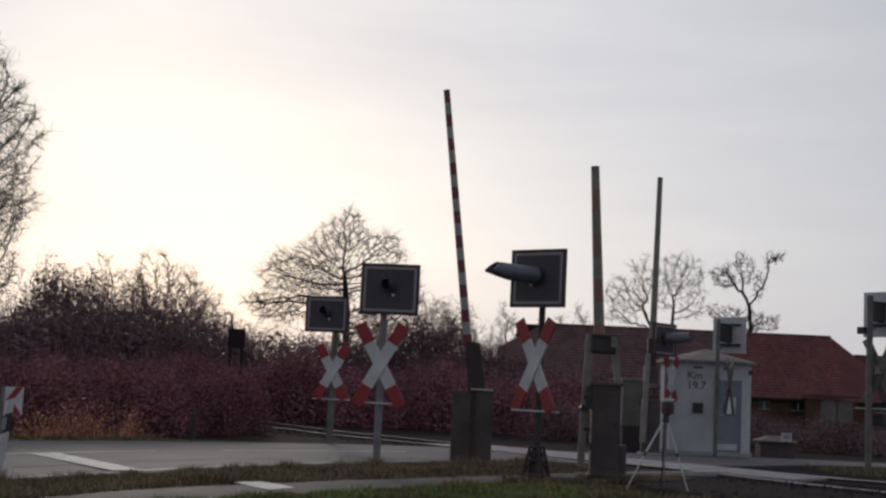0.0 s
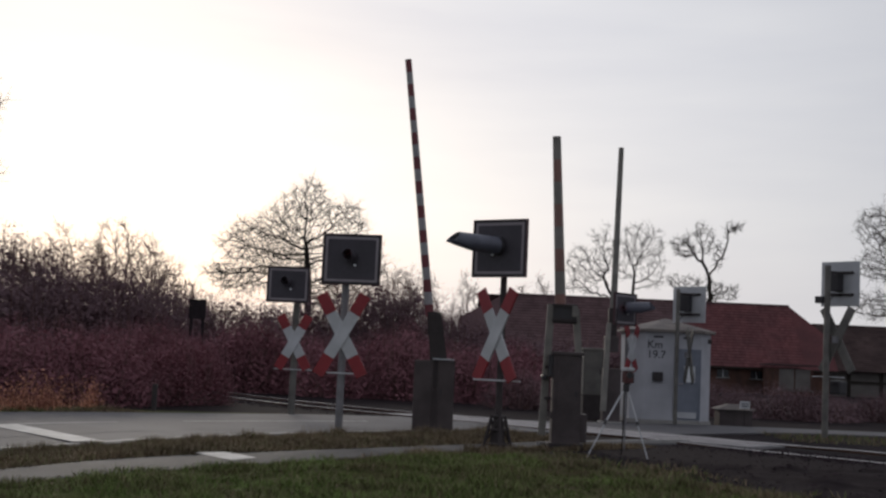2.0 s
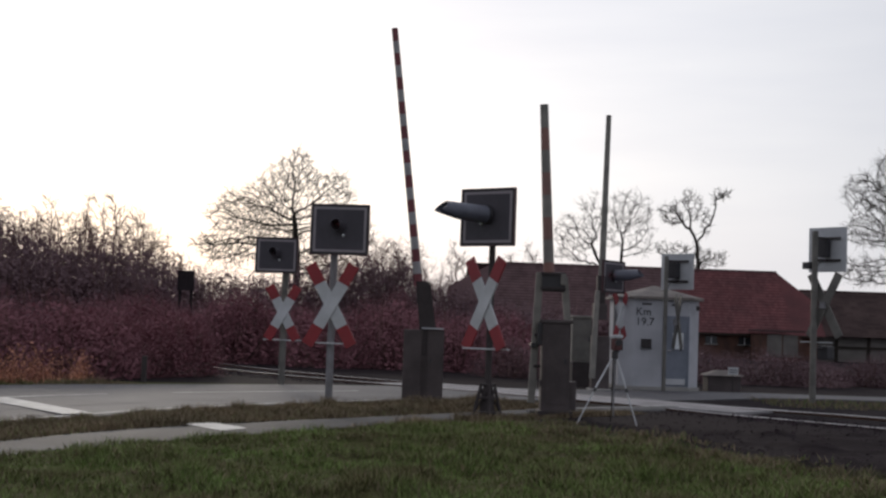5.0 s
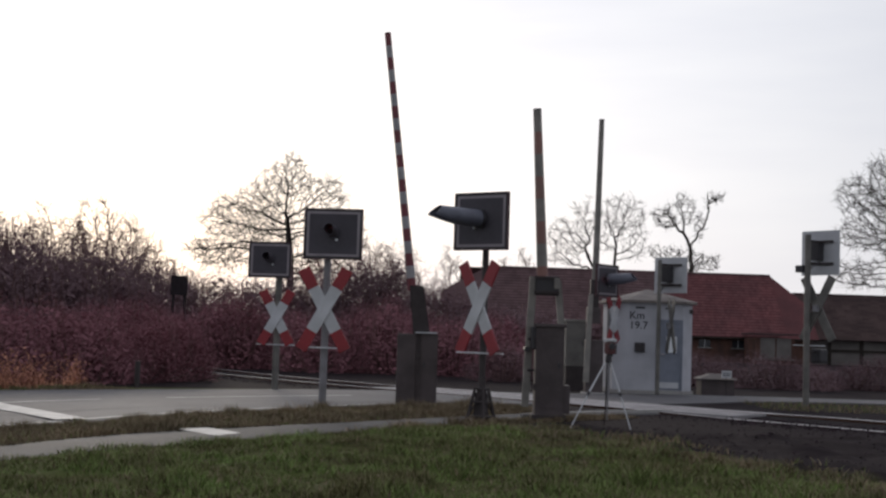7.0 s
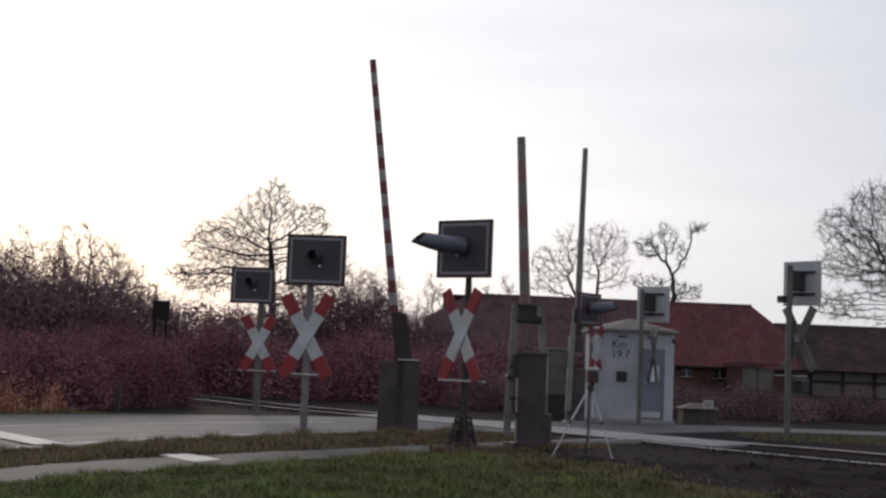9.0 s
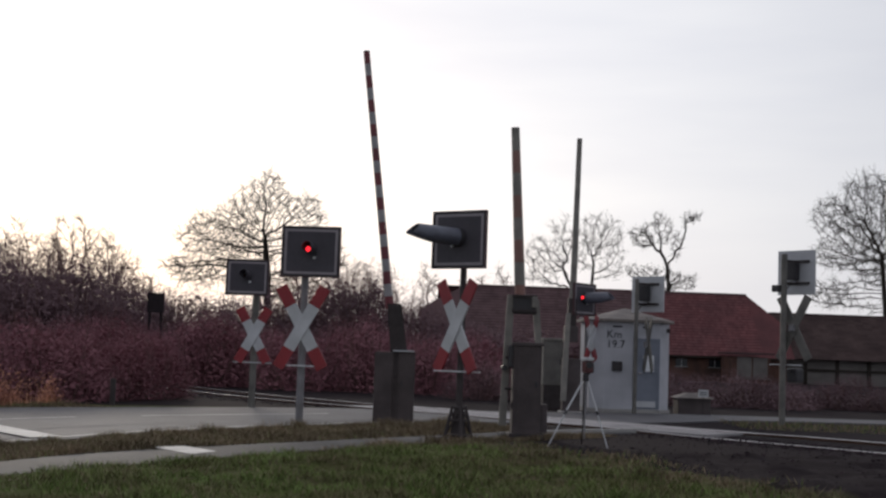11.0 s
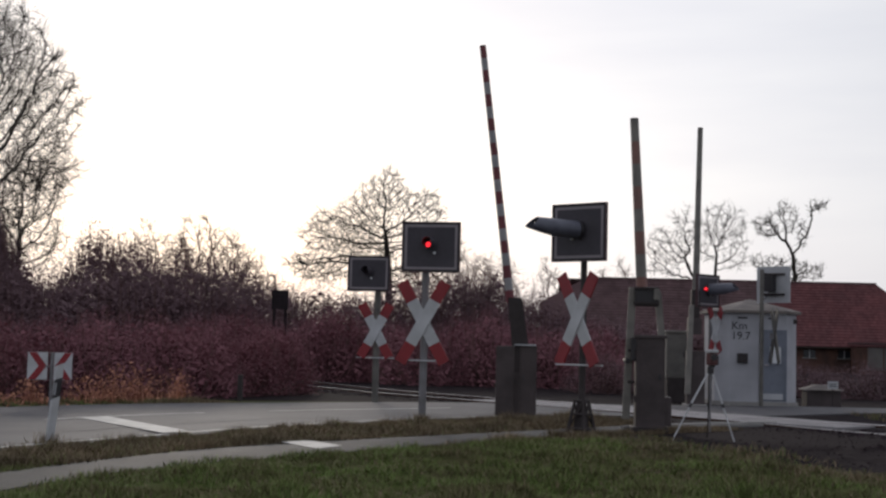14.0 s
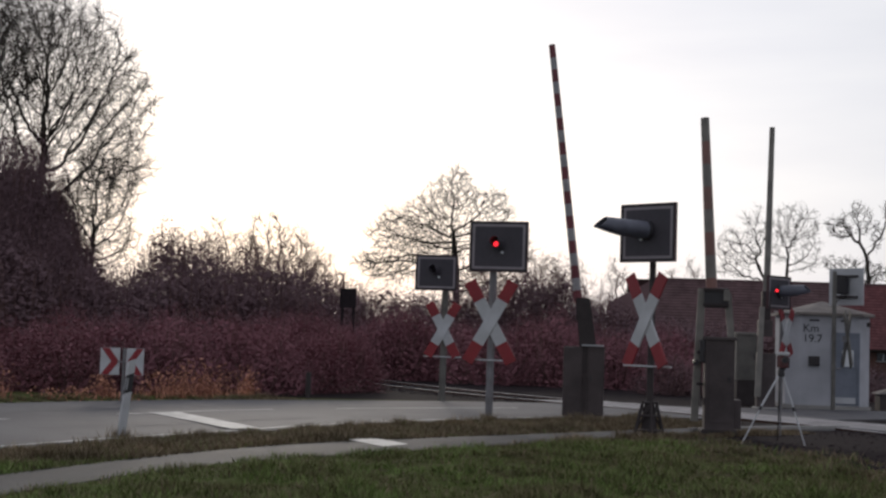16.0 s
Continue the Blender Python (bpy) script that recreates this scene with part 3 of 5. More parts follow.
def hood_mesh(length, size=0.15):
    bm = bmesh.new()
    n = 28
    outer, inner = [], []
    for k in range(n):
        a = 2 * math.pi * k / n
        c, s = math.cos(a), math.sin(a)
        # the cheeks of the hood reach furthest, its floor least
        reach = length * (1 - 0.17 * (s + 0.2) / 1.2 if s > -0.2 else 1 + 0.5 * (s + 0.2) / 0.8)
        for lst, r in ((outer, size), (inner, size - 0.012)):
            lst.append((bm.verts.new((r * c, 0, r * s)), bm.verts.new((r * c * 0.98, -reach * 0.6, r * s * 0.98)), bm.verts.new((r * c * 0.96, -reach, r * s * 0.96))))
    for k in range(n):
        j = (k + 1) % n
        for lst in (outer, inner):
            for q in (0, 1):
                bm.faces.new((lst[k][q], lst[j][q], lst[j][q + 1], lst[k][q + 1]))
        bm.faces.new((outer[k][2], outer[j][2], inner[j][2], inner[k][2]))
    bmesh.ops.recalc_face_normals(bm, faces=bm.faces)
    return bm


def lamp_mesh(size=1.0):
    """A short dark cup whose floor, a round red lens, is lit; it points along -y."""
    bm = bmesh.new()
    n = 24
    rings = []
    for r, y in ((0.0, 0.05), (0.085, 0.05), (0.085, -0.05), (0.078, -0.05), (0.078, -0.012), (0.0, -0.02)):
        rings.append([bm.verts.new((r * math.cos(2 * math.pi * k / n), y, r * math.sin(2 * math.pi * k / n))) for k in range(n)] if r else [bm.verts.new((0, y, 0))])
    for q, (a, b) in enumerate(zip(rings, rings[1:])):
        for k in range(n):
            j = (k + 1) % n
            f = bm.faces.new((a[0], b[j], b[k]) if len(a) == 1 else (a[k], a[j], b[0]) if len(b) == 1 else (a[k], a[j], b[j], b[k]))
            f.material_index = 1 if q == 4 else 0
    bmesh.ops.recalc_face_normals(bm, faces=bm.faces)
    bmesh.ops.scale(bm, vec=(size, size, size), verts=bm.verts)
    return bm


signal_post(-2.155, 24.1, -6, 3.3, 3.23, 1.11, 0.95, 1.82, 1.72, "tall grey crossing signal with dark panel above a red-white cross", panel_dx=0.12, lamp="main", lamp_size=0.64, lamp_dx=-0.03, hood_mat=M_PANEL, hood_r=0.105, hood_tilt=9, visor_len=0.36, visor_turn=-5, bar_z=1.11, post_r=0.07)
signal_post(-3.91, 30.9, -6, 3.2, 3.07, 1.04, 0.86, 1.7, 1.45, "distant crossing signal with dark panel beside the far road verge", panel_dx=-0.2, lamp="far", lamp_size=0.5, lamp_mat=M_DIMLAMP, hood_mat=M_PANEL, hood_r=0.105, hood_tilt=9, visor_len=0.36, visor_turn=-5, bar_z=1.05, post_r=0.08, post_mat=M_WORN)
signal_post(0.73, 21.8, -35, 3.0, 3.36, 1.08, 0.98, 1.9, 1.72, "crossing signal with long hooded lamp on a dark trestle foot", glint_dx=-0.12, visor_turn=-24, visor_len=0.98, skirt=True, cross_turn=-13, bar_z=1.14, post_mat=M_RUST)
signal_post(4.52, 34.6, 48, 3.3, 2.99, 1.0, 0.86, 1.98, 1.35, "crossing signal with long hood standing behind the grey cabinets", visor_turn=14, visor_len=0.8, lamp="back", bar_z=2.5, panel_dx=-0.38, cross_turn=8, lamp_dx=-0.26, lamp_turn=-58, lamp_size=0.5)
signal_post(5.82, 34.4, 134, 3.6, 3.22, 1.05, 0.97, 1.85, 1.6, "crossing signal seen from behind with pale sheet back", ahead=0.5, back=True, bar=False, visor_len=0.5, cross_turn=-40, cross_dx=0.24, post_mat=M_WORN)
signal_post(8.9, 31.3, 127, 4.15, 3.73, 1.1, 1.1, 2.35, 1.75, "tall crossing signal seen from behind in roadside grass", ahead=0.5, back=True, bar_z=1.45, visor_len=0.5, side_box=True, cross_dx=0.2, post_r=0.075, post_mat=M_WORN)


# ---- barriers ----
def boom(parent, a, b, width, bands, mat2=M_BOOMRED, mat1=M_BOOMWHITE):
    """A barrier pole in painted bands from a (foot) to b (tip)."""
    a, b = Vector(a), Vector(b)
    for k in range(bands):
        p, q = a.lerp(b, k / bands), a.lerp(b, (k + 1) / bands)
        w1, w2 = width * (1 - 0.25 * k / bands), width * (1 - 0.25 * (k + 1) / bands)
        bm = bmesh.new()
        tube(bm, p, q, w1 / 2, w2 / 2, sides=12)
        part("boom_band", bm, mat1 if k % 2 else mat2, parent)
    bm = bmesh.new()
    tube(bm, b, b + (b - a).normalized() * 0.02, width * 0.385, sides=12)
    part("boom_cap", bm, M_BLACK, parent)


def barrier_tall():
    th = thing("level_crossing_barrier", pose(-0.5, 26.2, 0), "open barrier with raised red-white boom on dark drive housing", "barrier", group="barriers")
    part("drive_housing", boxed(-0.17, 0.1, 0.7, 0.38, 0.5, 1.44, bevel=0.03), M_DRIVE, th)
    part("side_housing", boxed(0.29, 0.05, 0.7, 0.34, 0.42, 1.46, bevel=0.02), M_DRIVE, th)
    part("housing_lid", boxed(0.22, 0.03, 1.45, 0.44, 0.48, 0.03, bevel=0.008), M_BACK, th)
    part("gear_column", boxed(0.08, 0.1, 0.7, 0.2, 0.42, 1.4, bevel=0.015), M_DRIVE, th)
    part("housing_door", boxed(0.29, -0.168, 0.68, 0.26, 0.014, 1.2, bevel=0.003), M_DRIVE, th)
    part("door_lock", boxed(0.2, -0.182, 0.8, 0.03, 0.02, 0.09, bevel=0.005), M_BLACK, th)
    for s in (-1, 1):
        part("counterweight_arm", prism([(-0.06, 0.9), (0.3, 0.9), (0.29, 1.42), (0.13, 2.4), (-0.15, 2.4), (-0.05, 1.42)], 0.1 + s * 0.2 - 0.03, 0.1 + s * 0.2 + 0.03), M_RUST, th)
    part("boom_clamp", boxed(-0.03, 0.1, 2.1, 0.2, 0.34, 0.3, bevel=0.02), M_RUST, th)
    boom(th, (-0.1, 0.1, 2.3), (-0.79, 0.1, 7.6), 0.175, 21)
    part("base_plate", boxed(0.05, 0.08, -0.03, 0.85, 0.62, 0.1, bevel=0.01), M_CONCRETE, th)


def barrier_path():
    th = thing("level_crossing_barrier", pose(1.93, 23.0, 0, 0, 0, 0), "open path barrier with forked cream arms and grey-green housing", "barrier", group="barriers")
    part("drive_housing", boxed(0.02, 0, 0.82, 0.5, 0.46, 1.6, bevel=0.02), M_DRIVE, th)
    part("housing_lid", boxed(0.02, 0, 1.65, 0.56, 0.52, 0.06, bevel=0.015), M_DRIVE, th)
    part("housing_door", boxed(0.03, -0.236, 0.85, 0.38, 0.012, 1.3, bevel=0.003), M_DRIVE, th)
    part("base_plate", boxed(0.02, 0, 0.0, 0.62, 0.6, 0.16, bevel=0.02), M_RUST, th)
    bm = bmesh.new()
    box(bm, 0, 0, 0, 0.13, 0.07, 2.32)
    o = part("fork_arm", bm, M_ARM, th, "long cream-painted fork arm")
    o.matrix_basis = pose(-0.34, 0.02, 1.36, 0, 2.2, 0)
    bm = bmesh.new()
    box(bm, 0, 0, 0, 0.12, 0.07, 0.95)
    o = part("fork_arm", bm, M_ARM, th)
    o.matrix_basis = pose(0.2, 0.1, 1.98, 0, -5.5, 0)
    part("boom_clamp", boxed(-0.05, 0.02, 2.36, 0.42, 0.2, 0.34, bevel=0.02), M_BLACK, th)
    for k in range(2):
        part("hinge", tubed((-0.235, -0.2, 0.5 + 0.8 * k), (-0.235, -0.2, 0.62 + 0.8 * k), 0.022), M_RUST, th)
    part("door_lock", boxed(0.18, -0.25, 0.95, 0.04, 0.03, 0.1, bevel=0.006), M_BLACK, th)
    part("gear_cover", boxed(-0.27, -0.05, 1.42, 0.1, 0.3, 0.4, bevel=0.03), M_BLACK, th)
    part("boom_pin", tubed((-0.38, -0.1, 1.22), (-0.38, 0.12, 1.22), 0.05), M_BLACK, th)
    for z in (2.24, 2.5):
        part("clamp_strap", boxed(-0.06, -0.1, z, 0.44, 0.03, 0.05, bevel=0.006), M_RUST, th)
    part("counterweight", boxed(0.33, 0.02, 0.35, 0.14, 0.34, 0.5, bevel=0.02), M_DRIVE, th)
    part("clamp_bolt", boxed(0.12, -0.1, 2.4, 0.1, 0.06, 0.2, bevel=0.02), M_ARM, th)
    for z in (0.55, 1.1):
        part("arm_stop", boxed(-0.3, 0, z + 0.3, 0.12, 0.1, 0.05, bevel=0.006), M_RUST, th)
    boom(th, (-0.12, 0.02, 2.3), (-0.31, 0.02, 5.53), 0.2, 8, mat2=M_FADED, mat1=M_ARM)


def barrier_far():
    th = thing("level_crossing_barrier", pose(4.04, 34.0, 0), "open barrier with raised grey boom beside the hut", "barrier", group="barriers")
    part("drive_housing", boxed(0.02, 0, 0.68, 0.46, 0.44, 1.46, bevel=0.02), M_DRIVE, th)
    part("counterweight_arm", prism([(-0.28, 0.3), (-0.12, 0.3), (-0.06, 2.6), (-0.18, 2.6)], -0.3, -0.24), M_ARM, th)
    part("switch_box", boxed(-0.02, -0.05, 2.05, 0.36, 0.3, 0.42, bevel=0.02), M_DRIVE, th)
    part("boom_clamp", boxed(0, 0, 2.6, 0.22, 0.26, 0.8, bevel=0.02), M_RUST, th)
    boom(th, (0.0, 0, 2.3), (0.08, 0, 7.26), 0.185, 10, mat2=M_ARM, mat1=M_ARM)
    part("base_plate", boxed(0.02, 0, -0.02, 0.6, 0.56, 0.12, bevel=0.02), M_CONCRETE, th)


M_FADED = material("faded_red", (0.26, 0.13, 0.11), 0.6, second=(0.2, 0.12, 0.1), scale=3, grain=30, bump=0.05)
barrier_tall()
barrier_path()
barrier_far()


# ---- hut and small things by the track ----
def lettering(text, size, m, parent):
    c = bpy.data.curves.new("lettering", "FONT")
    c.body, c.size, c.extrude = text, size, 0.003
    o = bpy.data.objects.new("lettering", c)
    me = bpy.data.meshes.new_from_object(o)
    bpy.data.objects.remove(o)
    me.materials.clear()
    me.materials.append(M_LETTER)
    ob = new("lettering", me)
    ob.parent = parent
    ob.matrix_basis = m
    return ob


def hut():
    W, H, c = 2.2, 2.46, 0.34
    th = thing("signal_hut", pose(4.76, 35.1, 0, 0, 0, 3), "small pale rendered signal hut with cut corners and blue-grey door", "hut")

    def ring(bm, o, z):
        k = c + o * 0.4
        return [bm.verts.new((x, y, z)) for x, y in ((k - o, -o), (W + o - k, -o), (W + o, k - o), (W + o, W + o - k), (W + o - k, W + o), (k - o, W + o), (-o, W + o - k), (-o, k - o))]

    def drum(o, z0, z1, tip=None):
        bm = bmesh.new()
        lo, up = ring(bm, o, z0), ring(bm, o, z1)
        bm.faces.new(lo[::-1])
        for i in range(8):
            bm.faces.new((lo[i], lo[(i + 1) % 8], up[(i + 1) % 8], up[i]))
        if tip:
            q = bm.verts.new((W / 2, W / 2, tip))
            for i in range(8):
                bm.faces.new((up[i], up[(i + 1) % 8], q))
        else:
            bm.faces.new(up)
        return bm

    part("wall", drum(0, -0.1, H), M_HUT, th)
    part("roof", drum(0.12, H + 0.002, H + 0.07, H + 0.42), M_HUTROOF, th, "weathered low pyramid roof slab")
    part("plinth", drum(0.05, -0.08, 0.09), M_CONCRETE, th)
    door = part("door", boxed(1.5, -0.012, 1.05, 0.62, 0.04, 1.86, bevel=0.006), M_DOOR, th)
    fr = bmesh.new()
    box(fr, 1.165, -0.016, 1.06, 0.05, 0.06, 1.9)
    box(fr, 1.835, -0.016, 1.06, 0.05, 0.06, 1.9)
    box(fr, 1.5, -0.016, 2.0, 0.72, 0.06, 0.05)
    part("frame", fr, M_DOOR, door)
    part("pane", boxed(1.55, -0.036, 1.35, 0.3, 0.014, 0.44, bevel=0.003), M_GLASS, door, "glazed pane with a painted white reflection")
    glaze = bmesh.new()
    for x in (1.39, 1.71):
        box(glaze, x, -0.04, 1.35, 0.02, 0.03, 0.5)
    for z in (1.115, 1.585):
        box(glaze, 1.55, -0.04, z, 0.3, 0.03, 0.03)
    part("pane_frame", glaze, M_DOOR, door)
    part("kick_plate", boxed(1.5, -0.036, 0.24, 0.52, 0.012, 0.16, bevel=0.003), M_BACK, door)
    part("handle", tubed((1.26, -0.07, 1.08), (1.37, -0.07, 1.08), 0.014), M_RAILTOP, door)
    part("vent", boxed(0.68, -0.03, 1.25, 0.28, 0.07, 0.26, bevel=0.01), M_BLACK, th, "dark square ventilator")
    for k in range(4):
        part("slat", boxed(0.68, -0.07, 1.17 + 0.055 * k, 0.24, 0.02, 0.02, bevel=0.003), M_DRIVE, th)
    for x in (0.68, 1.5):
        part("vent_slot", boxed(x, -0.006, 2.33, 0.26, 0.02, 0.05, bevel=0), M_BLACK, th)
    part("wall_lamp", boxed(0.04, 0.14, 2.28, 0.1, 0.1, 0.1, bevel=0.015), M_WHITE, th)
    part("wall_lamp", boxed(2.1, 0.04, 2.26, 0.09, 0.1, 0.12, bevel=0.015), M_RUST, th)
    lettering("Km", 0.3, pose(0.38, -0.006, 2.02, 90, 0, 0), th)
    lettering("19.7", 0.3, pose(0.38, -0.006, 1.75, 90, 0, 0), th)


def cabinet():
    th = thing("switch_cabinet", pose(3.78, 36.3, 0, 0, 0, 6), "grey steel switch cabinet on a dark plinth", "cabinet")
    part("body", boxed(0, 0, 1.28, 0.56, 0.4, 1.25, bevel=0.012), M_WORN, th)
    part("plinth", boxed(0, 0, 0.3, 0.5, 0.36, 0.72, bevel=0.01), M_RUST, th)
    part("lid", boxed(0, 0, 1.93, 0.64, 0.48, 0.06, bevel=0.015), M_ARM, th)
    part("door", boxed(0.02, -0.206, 1.28, 0.46, 0.012, 1.1, bevel=0.003), M_WORN, th)
    part("handle", boxed(0.2, -0.225, 1.3, 0.03, 0.03, 0.14, bevel=0.006), M_BLACK, th)


def well():
    th = thing("cable_pit", pose(7.75, 36.2, 0, 0, 0, 0), "low concrete cable pit with pale sloping lid", "pit")
    part("body", boxed(0, 0, 0.18, 0.92, 0.7, 0.5, bevel=0.02), M_DRIVE, th)
    bm = bmesh.new()
    bmesh.ops.create_cone(bm, cap_ends=True, segments=4, radius1=0.78, radius2=0.25, depth=0.14, matrix=Matrix.Translation((0, 0, 0.5)) @ Matrix.Diagonal((1, 0.85, 1, 1)) @ Matrix.Rotation(math.pi / 4, 4, "Z"))
    part("lid", bm, M_HUTROOF, th)
    sg = thing("notice_plate", pose(7.92, 35.55, 0, 0, 0, 4), "small white notice plate on a thin stake", "sign")
    part("plate", boxed(0, 0, 0.58, 0.28, 0.012, 0.2, bevel=0.003), M_WHITE, sg)
    part("stake", tubed((0, 0.015, -0.1), (0, 0.015, 0.6), 0.012), M_RUST, sg)
    for k in range(2):
        part("printed_bar", boxed(0, -0.009, 0.61 - 0.06 * k, 0.2, 0.006, 0.025, bevel=0), M_LETTER, sg)


def tripod():
    th = thing("camera_tripod", pose(2.79, 21.3, 0), "white camera tripod with a small camera on top", "tripod")
    for fx, fy in ((-0.65, -0.38), (0.38, -0.1), (0.06, 0.8)):
        paint = M_RUST if fy > 0.5 else M_WHITE
        leg = part("leg", tubed((fx * 0.08, fy * 0.08, 1.06), (fx * 0.55, fy * 0.55, 0.52), 0.016), paint, th)
        part("lower_leg", tubed((fx * 0.52, fy * 0.52, 0.55), (fx, fy, -0.03), 0.011), paint, leg)
        part("clamp", tubed((fx * 0.5, fy * 0.5, 0.58), (fx * 0.55, fy * 0.55, 0.52), 0.022), M_BLACK, leg)
    part("centre_column", tubed((0, 0, 0.12), (0, 0, 1.14), 0.013), M_POST, th)
    part("head", boxed(0, 0, 1.12, 0.1, 0.1, 0.12, bevel=0.02), M_BLACK, th)
    cm = thing("video_camera", pose(2.81, 21.3, 1.18, 0, 0, 25), "small dark red and black camera on the tripod", "camera")
    part("body", boxed(0, 0, 0.12, 0.13, 0.16, 0.2, bevel=0.025), M_CAMERA, cm)
    part("lens_barrel", tubed((-0.01, -0.06, 0.15), (-0.06, -0.17, 0.15), 0.05), M_BLACK, cm)
    part("hood", boxed(-0.02, -0.03, 0.25, 0.15, 0.2, 0.05, bevel=0.018), M_WHITE, cm)
    part("grip", boxed(0.07, 0.0, 0.1, 0.05, 0.12, 0.16, bevel=0.015), M_BLACK, cm)
    part("mount", boxed(0, 0, 0.01, 0.08, 0.08, 0.05, bevel=0.008), M_BLACK, cm)


def delineator():
    th = thing("delineator_post", pose(-6.4, 16.6, -0.04, 0, 5.5, 0), "leaning white roadside delineator post with black band", "post")
    sec = [(-0.06, 0.02), (0.0, -0.07), (0.06, 0.02), (0.045, 0.05), (-0.045, 0.05)]

    def piece(z0, z1, slant, mat, name):
        bm = bmesh.new()
        lo = [bm.verts.new((x, y, z0 + slant * x)) for x, y in sec]
        up = [bm.verts.new((x, y, z1 + slant * x)) for x, y in sec]
        bm.faces.new(lo[::-1])
        bm.faces.new(up)
        for i in range(5):
            j = (i + 1) % 5
            bm.faces.new((lo[i], lo[j], up[j], up[i]))
        part(name, bm, mat, th)

    piece(-0.1, 0.63, 0.6, M_WHITE, "lower_shaft")
    piece(0.63, 0.88, 0.6, M_BLACK, "black_band")
    piece(0.88, 1.07, 0.6, M_WHITE, "upper_shaft")
    part("reflector", boxed(0, -0.055, 0.76, 0.04, 0.012, 0.16, bevel=0.003), M_BACK, th)


def chevrons():
    th = thing("chevron_sign", pose(-9.62, 24.9, 0), "pair of red-white chevron boards on one post", "sign")
    part("post", tubed((0, 0.05, -0.1), (0, 0.05, 1.06), 0.03), M_POST, th)
    part("bracket", boxed(0, 0.02, 0.78, 0.3, 0.03, 0.03, bevel=0.004), M_POST, th)
    for cx, turn, w, s in ((-0.27, 8, 0.39, 1), (0.25, 48, 0.38, -1)):
        bd = part("board", boxed(0, 0, 0, w, 0.02, 0.54, bevel=0.005), M_WHITE, th)
        bd.matrix_basis = pose(cx, 0, 0.79, 0, 0, turn)
        a = 0.5 * w
        pts = [(-0.9 * a * s, 0.265), (-0.1 * a * s, 0.265), (0.95 * a * s, 0), (-0.1 * a * s, -0.265), (-0.9 * a * s, -0.265), (0.12 * a * s, 0)]
        part("red_chevron", prism(pts, -0.015, -0.0105), M_RED, bd)


def dark_board():
    th = thing("track_signal", pose(-10.0, 46, 0), "black railway signal board on two posts among shrubs", "signal")
    part("board", boxed(0.62, 0, 2.85, 0.6, 0.06, 0.7, bevel=0.01), M_JET, th)
    for s in (-1, 1):
        part("leg", tubed((0.62 + s * 0.22, 0.05, -0.1), (0.62 + s * 0.2, 0.06, 3.1), 0.05), M_JET, th)


def marker():
    th = thing("marker_post", pose(-6.9, 29.6, 0), "short weathered marker post at the road verge", "post")
    part("shaft", boxed(0, 0, 0.26, 0.11, 0.1, 0.66, bevel=0.012), M_RUST, th)


hut()
cabinet()
well()
tripod()
delineator()
chevrons()
dark_board()
marker()


# ---- farm buildings ----
def tile_roof(parent, x0, x1, y0, z0, y1, z1, mat, name="roof"):
    """A roof slope from the eave (y0, z0) up to the ridge (y1, z1), in courses of tiles that overlap."""
    bm = bmesh.new()
    n = 22
    for k in range(n):
        a, b = k / n, (k + 1) / n + 0.012
        ya, za, yb, zb = y0 + (y1 - y0) * a, z0 + (z1 - z0) * a, y0 + (y1 - y0) * b, z0 + (z1 - z0) * b
        m = 40
        for i in range(m):
            xa, xb = x0 + (x1 - x0) * i / m, x0 + (x1 - x0) * (i + 1) / m
            q = [bm.verts.new(p) for p in ((xa, ya, za + 0.06), (xb, ya, za + 0.06), (xb, yb, zb), (xa, yb, zb))]
            bm.faces.new(q)
            r = [bm.verts.new(p) for p in ((xa, ya, za), (xb, ya, za))]
            bm.faces.new((r[0], r[1], q[1], q[0]))
    return part(name, bm, mat, parent)


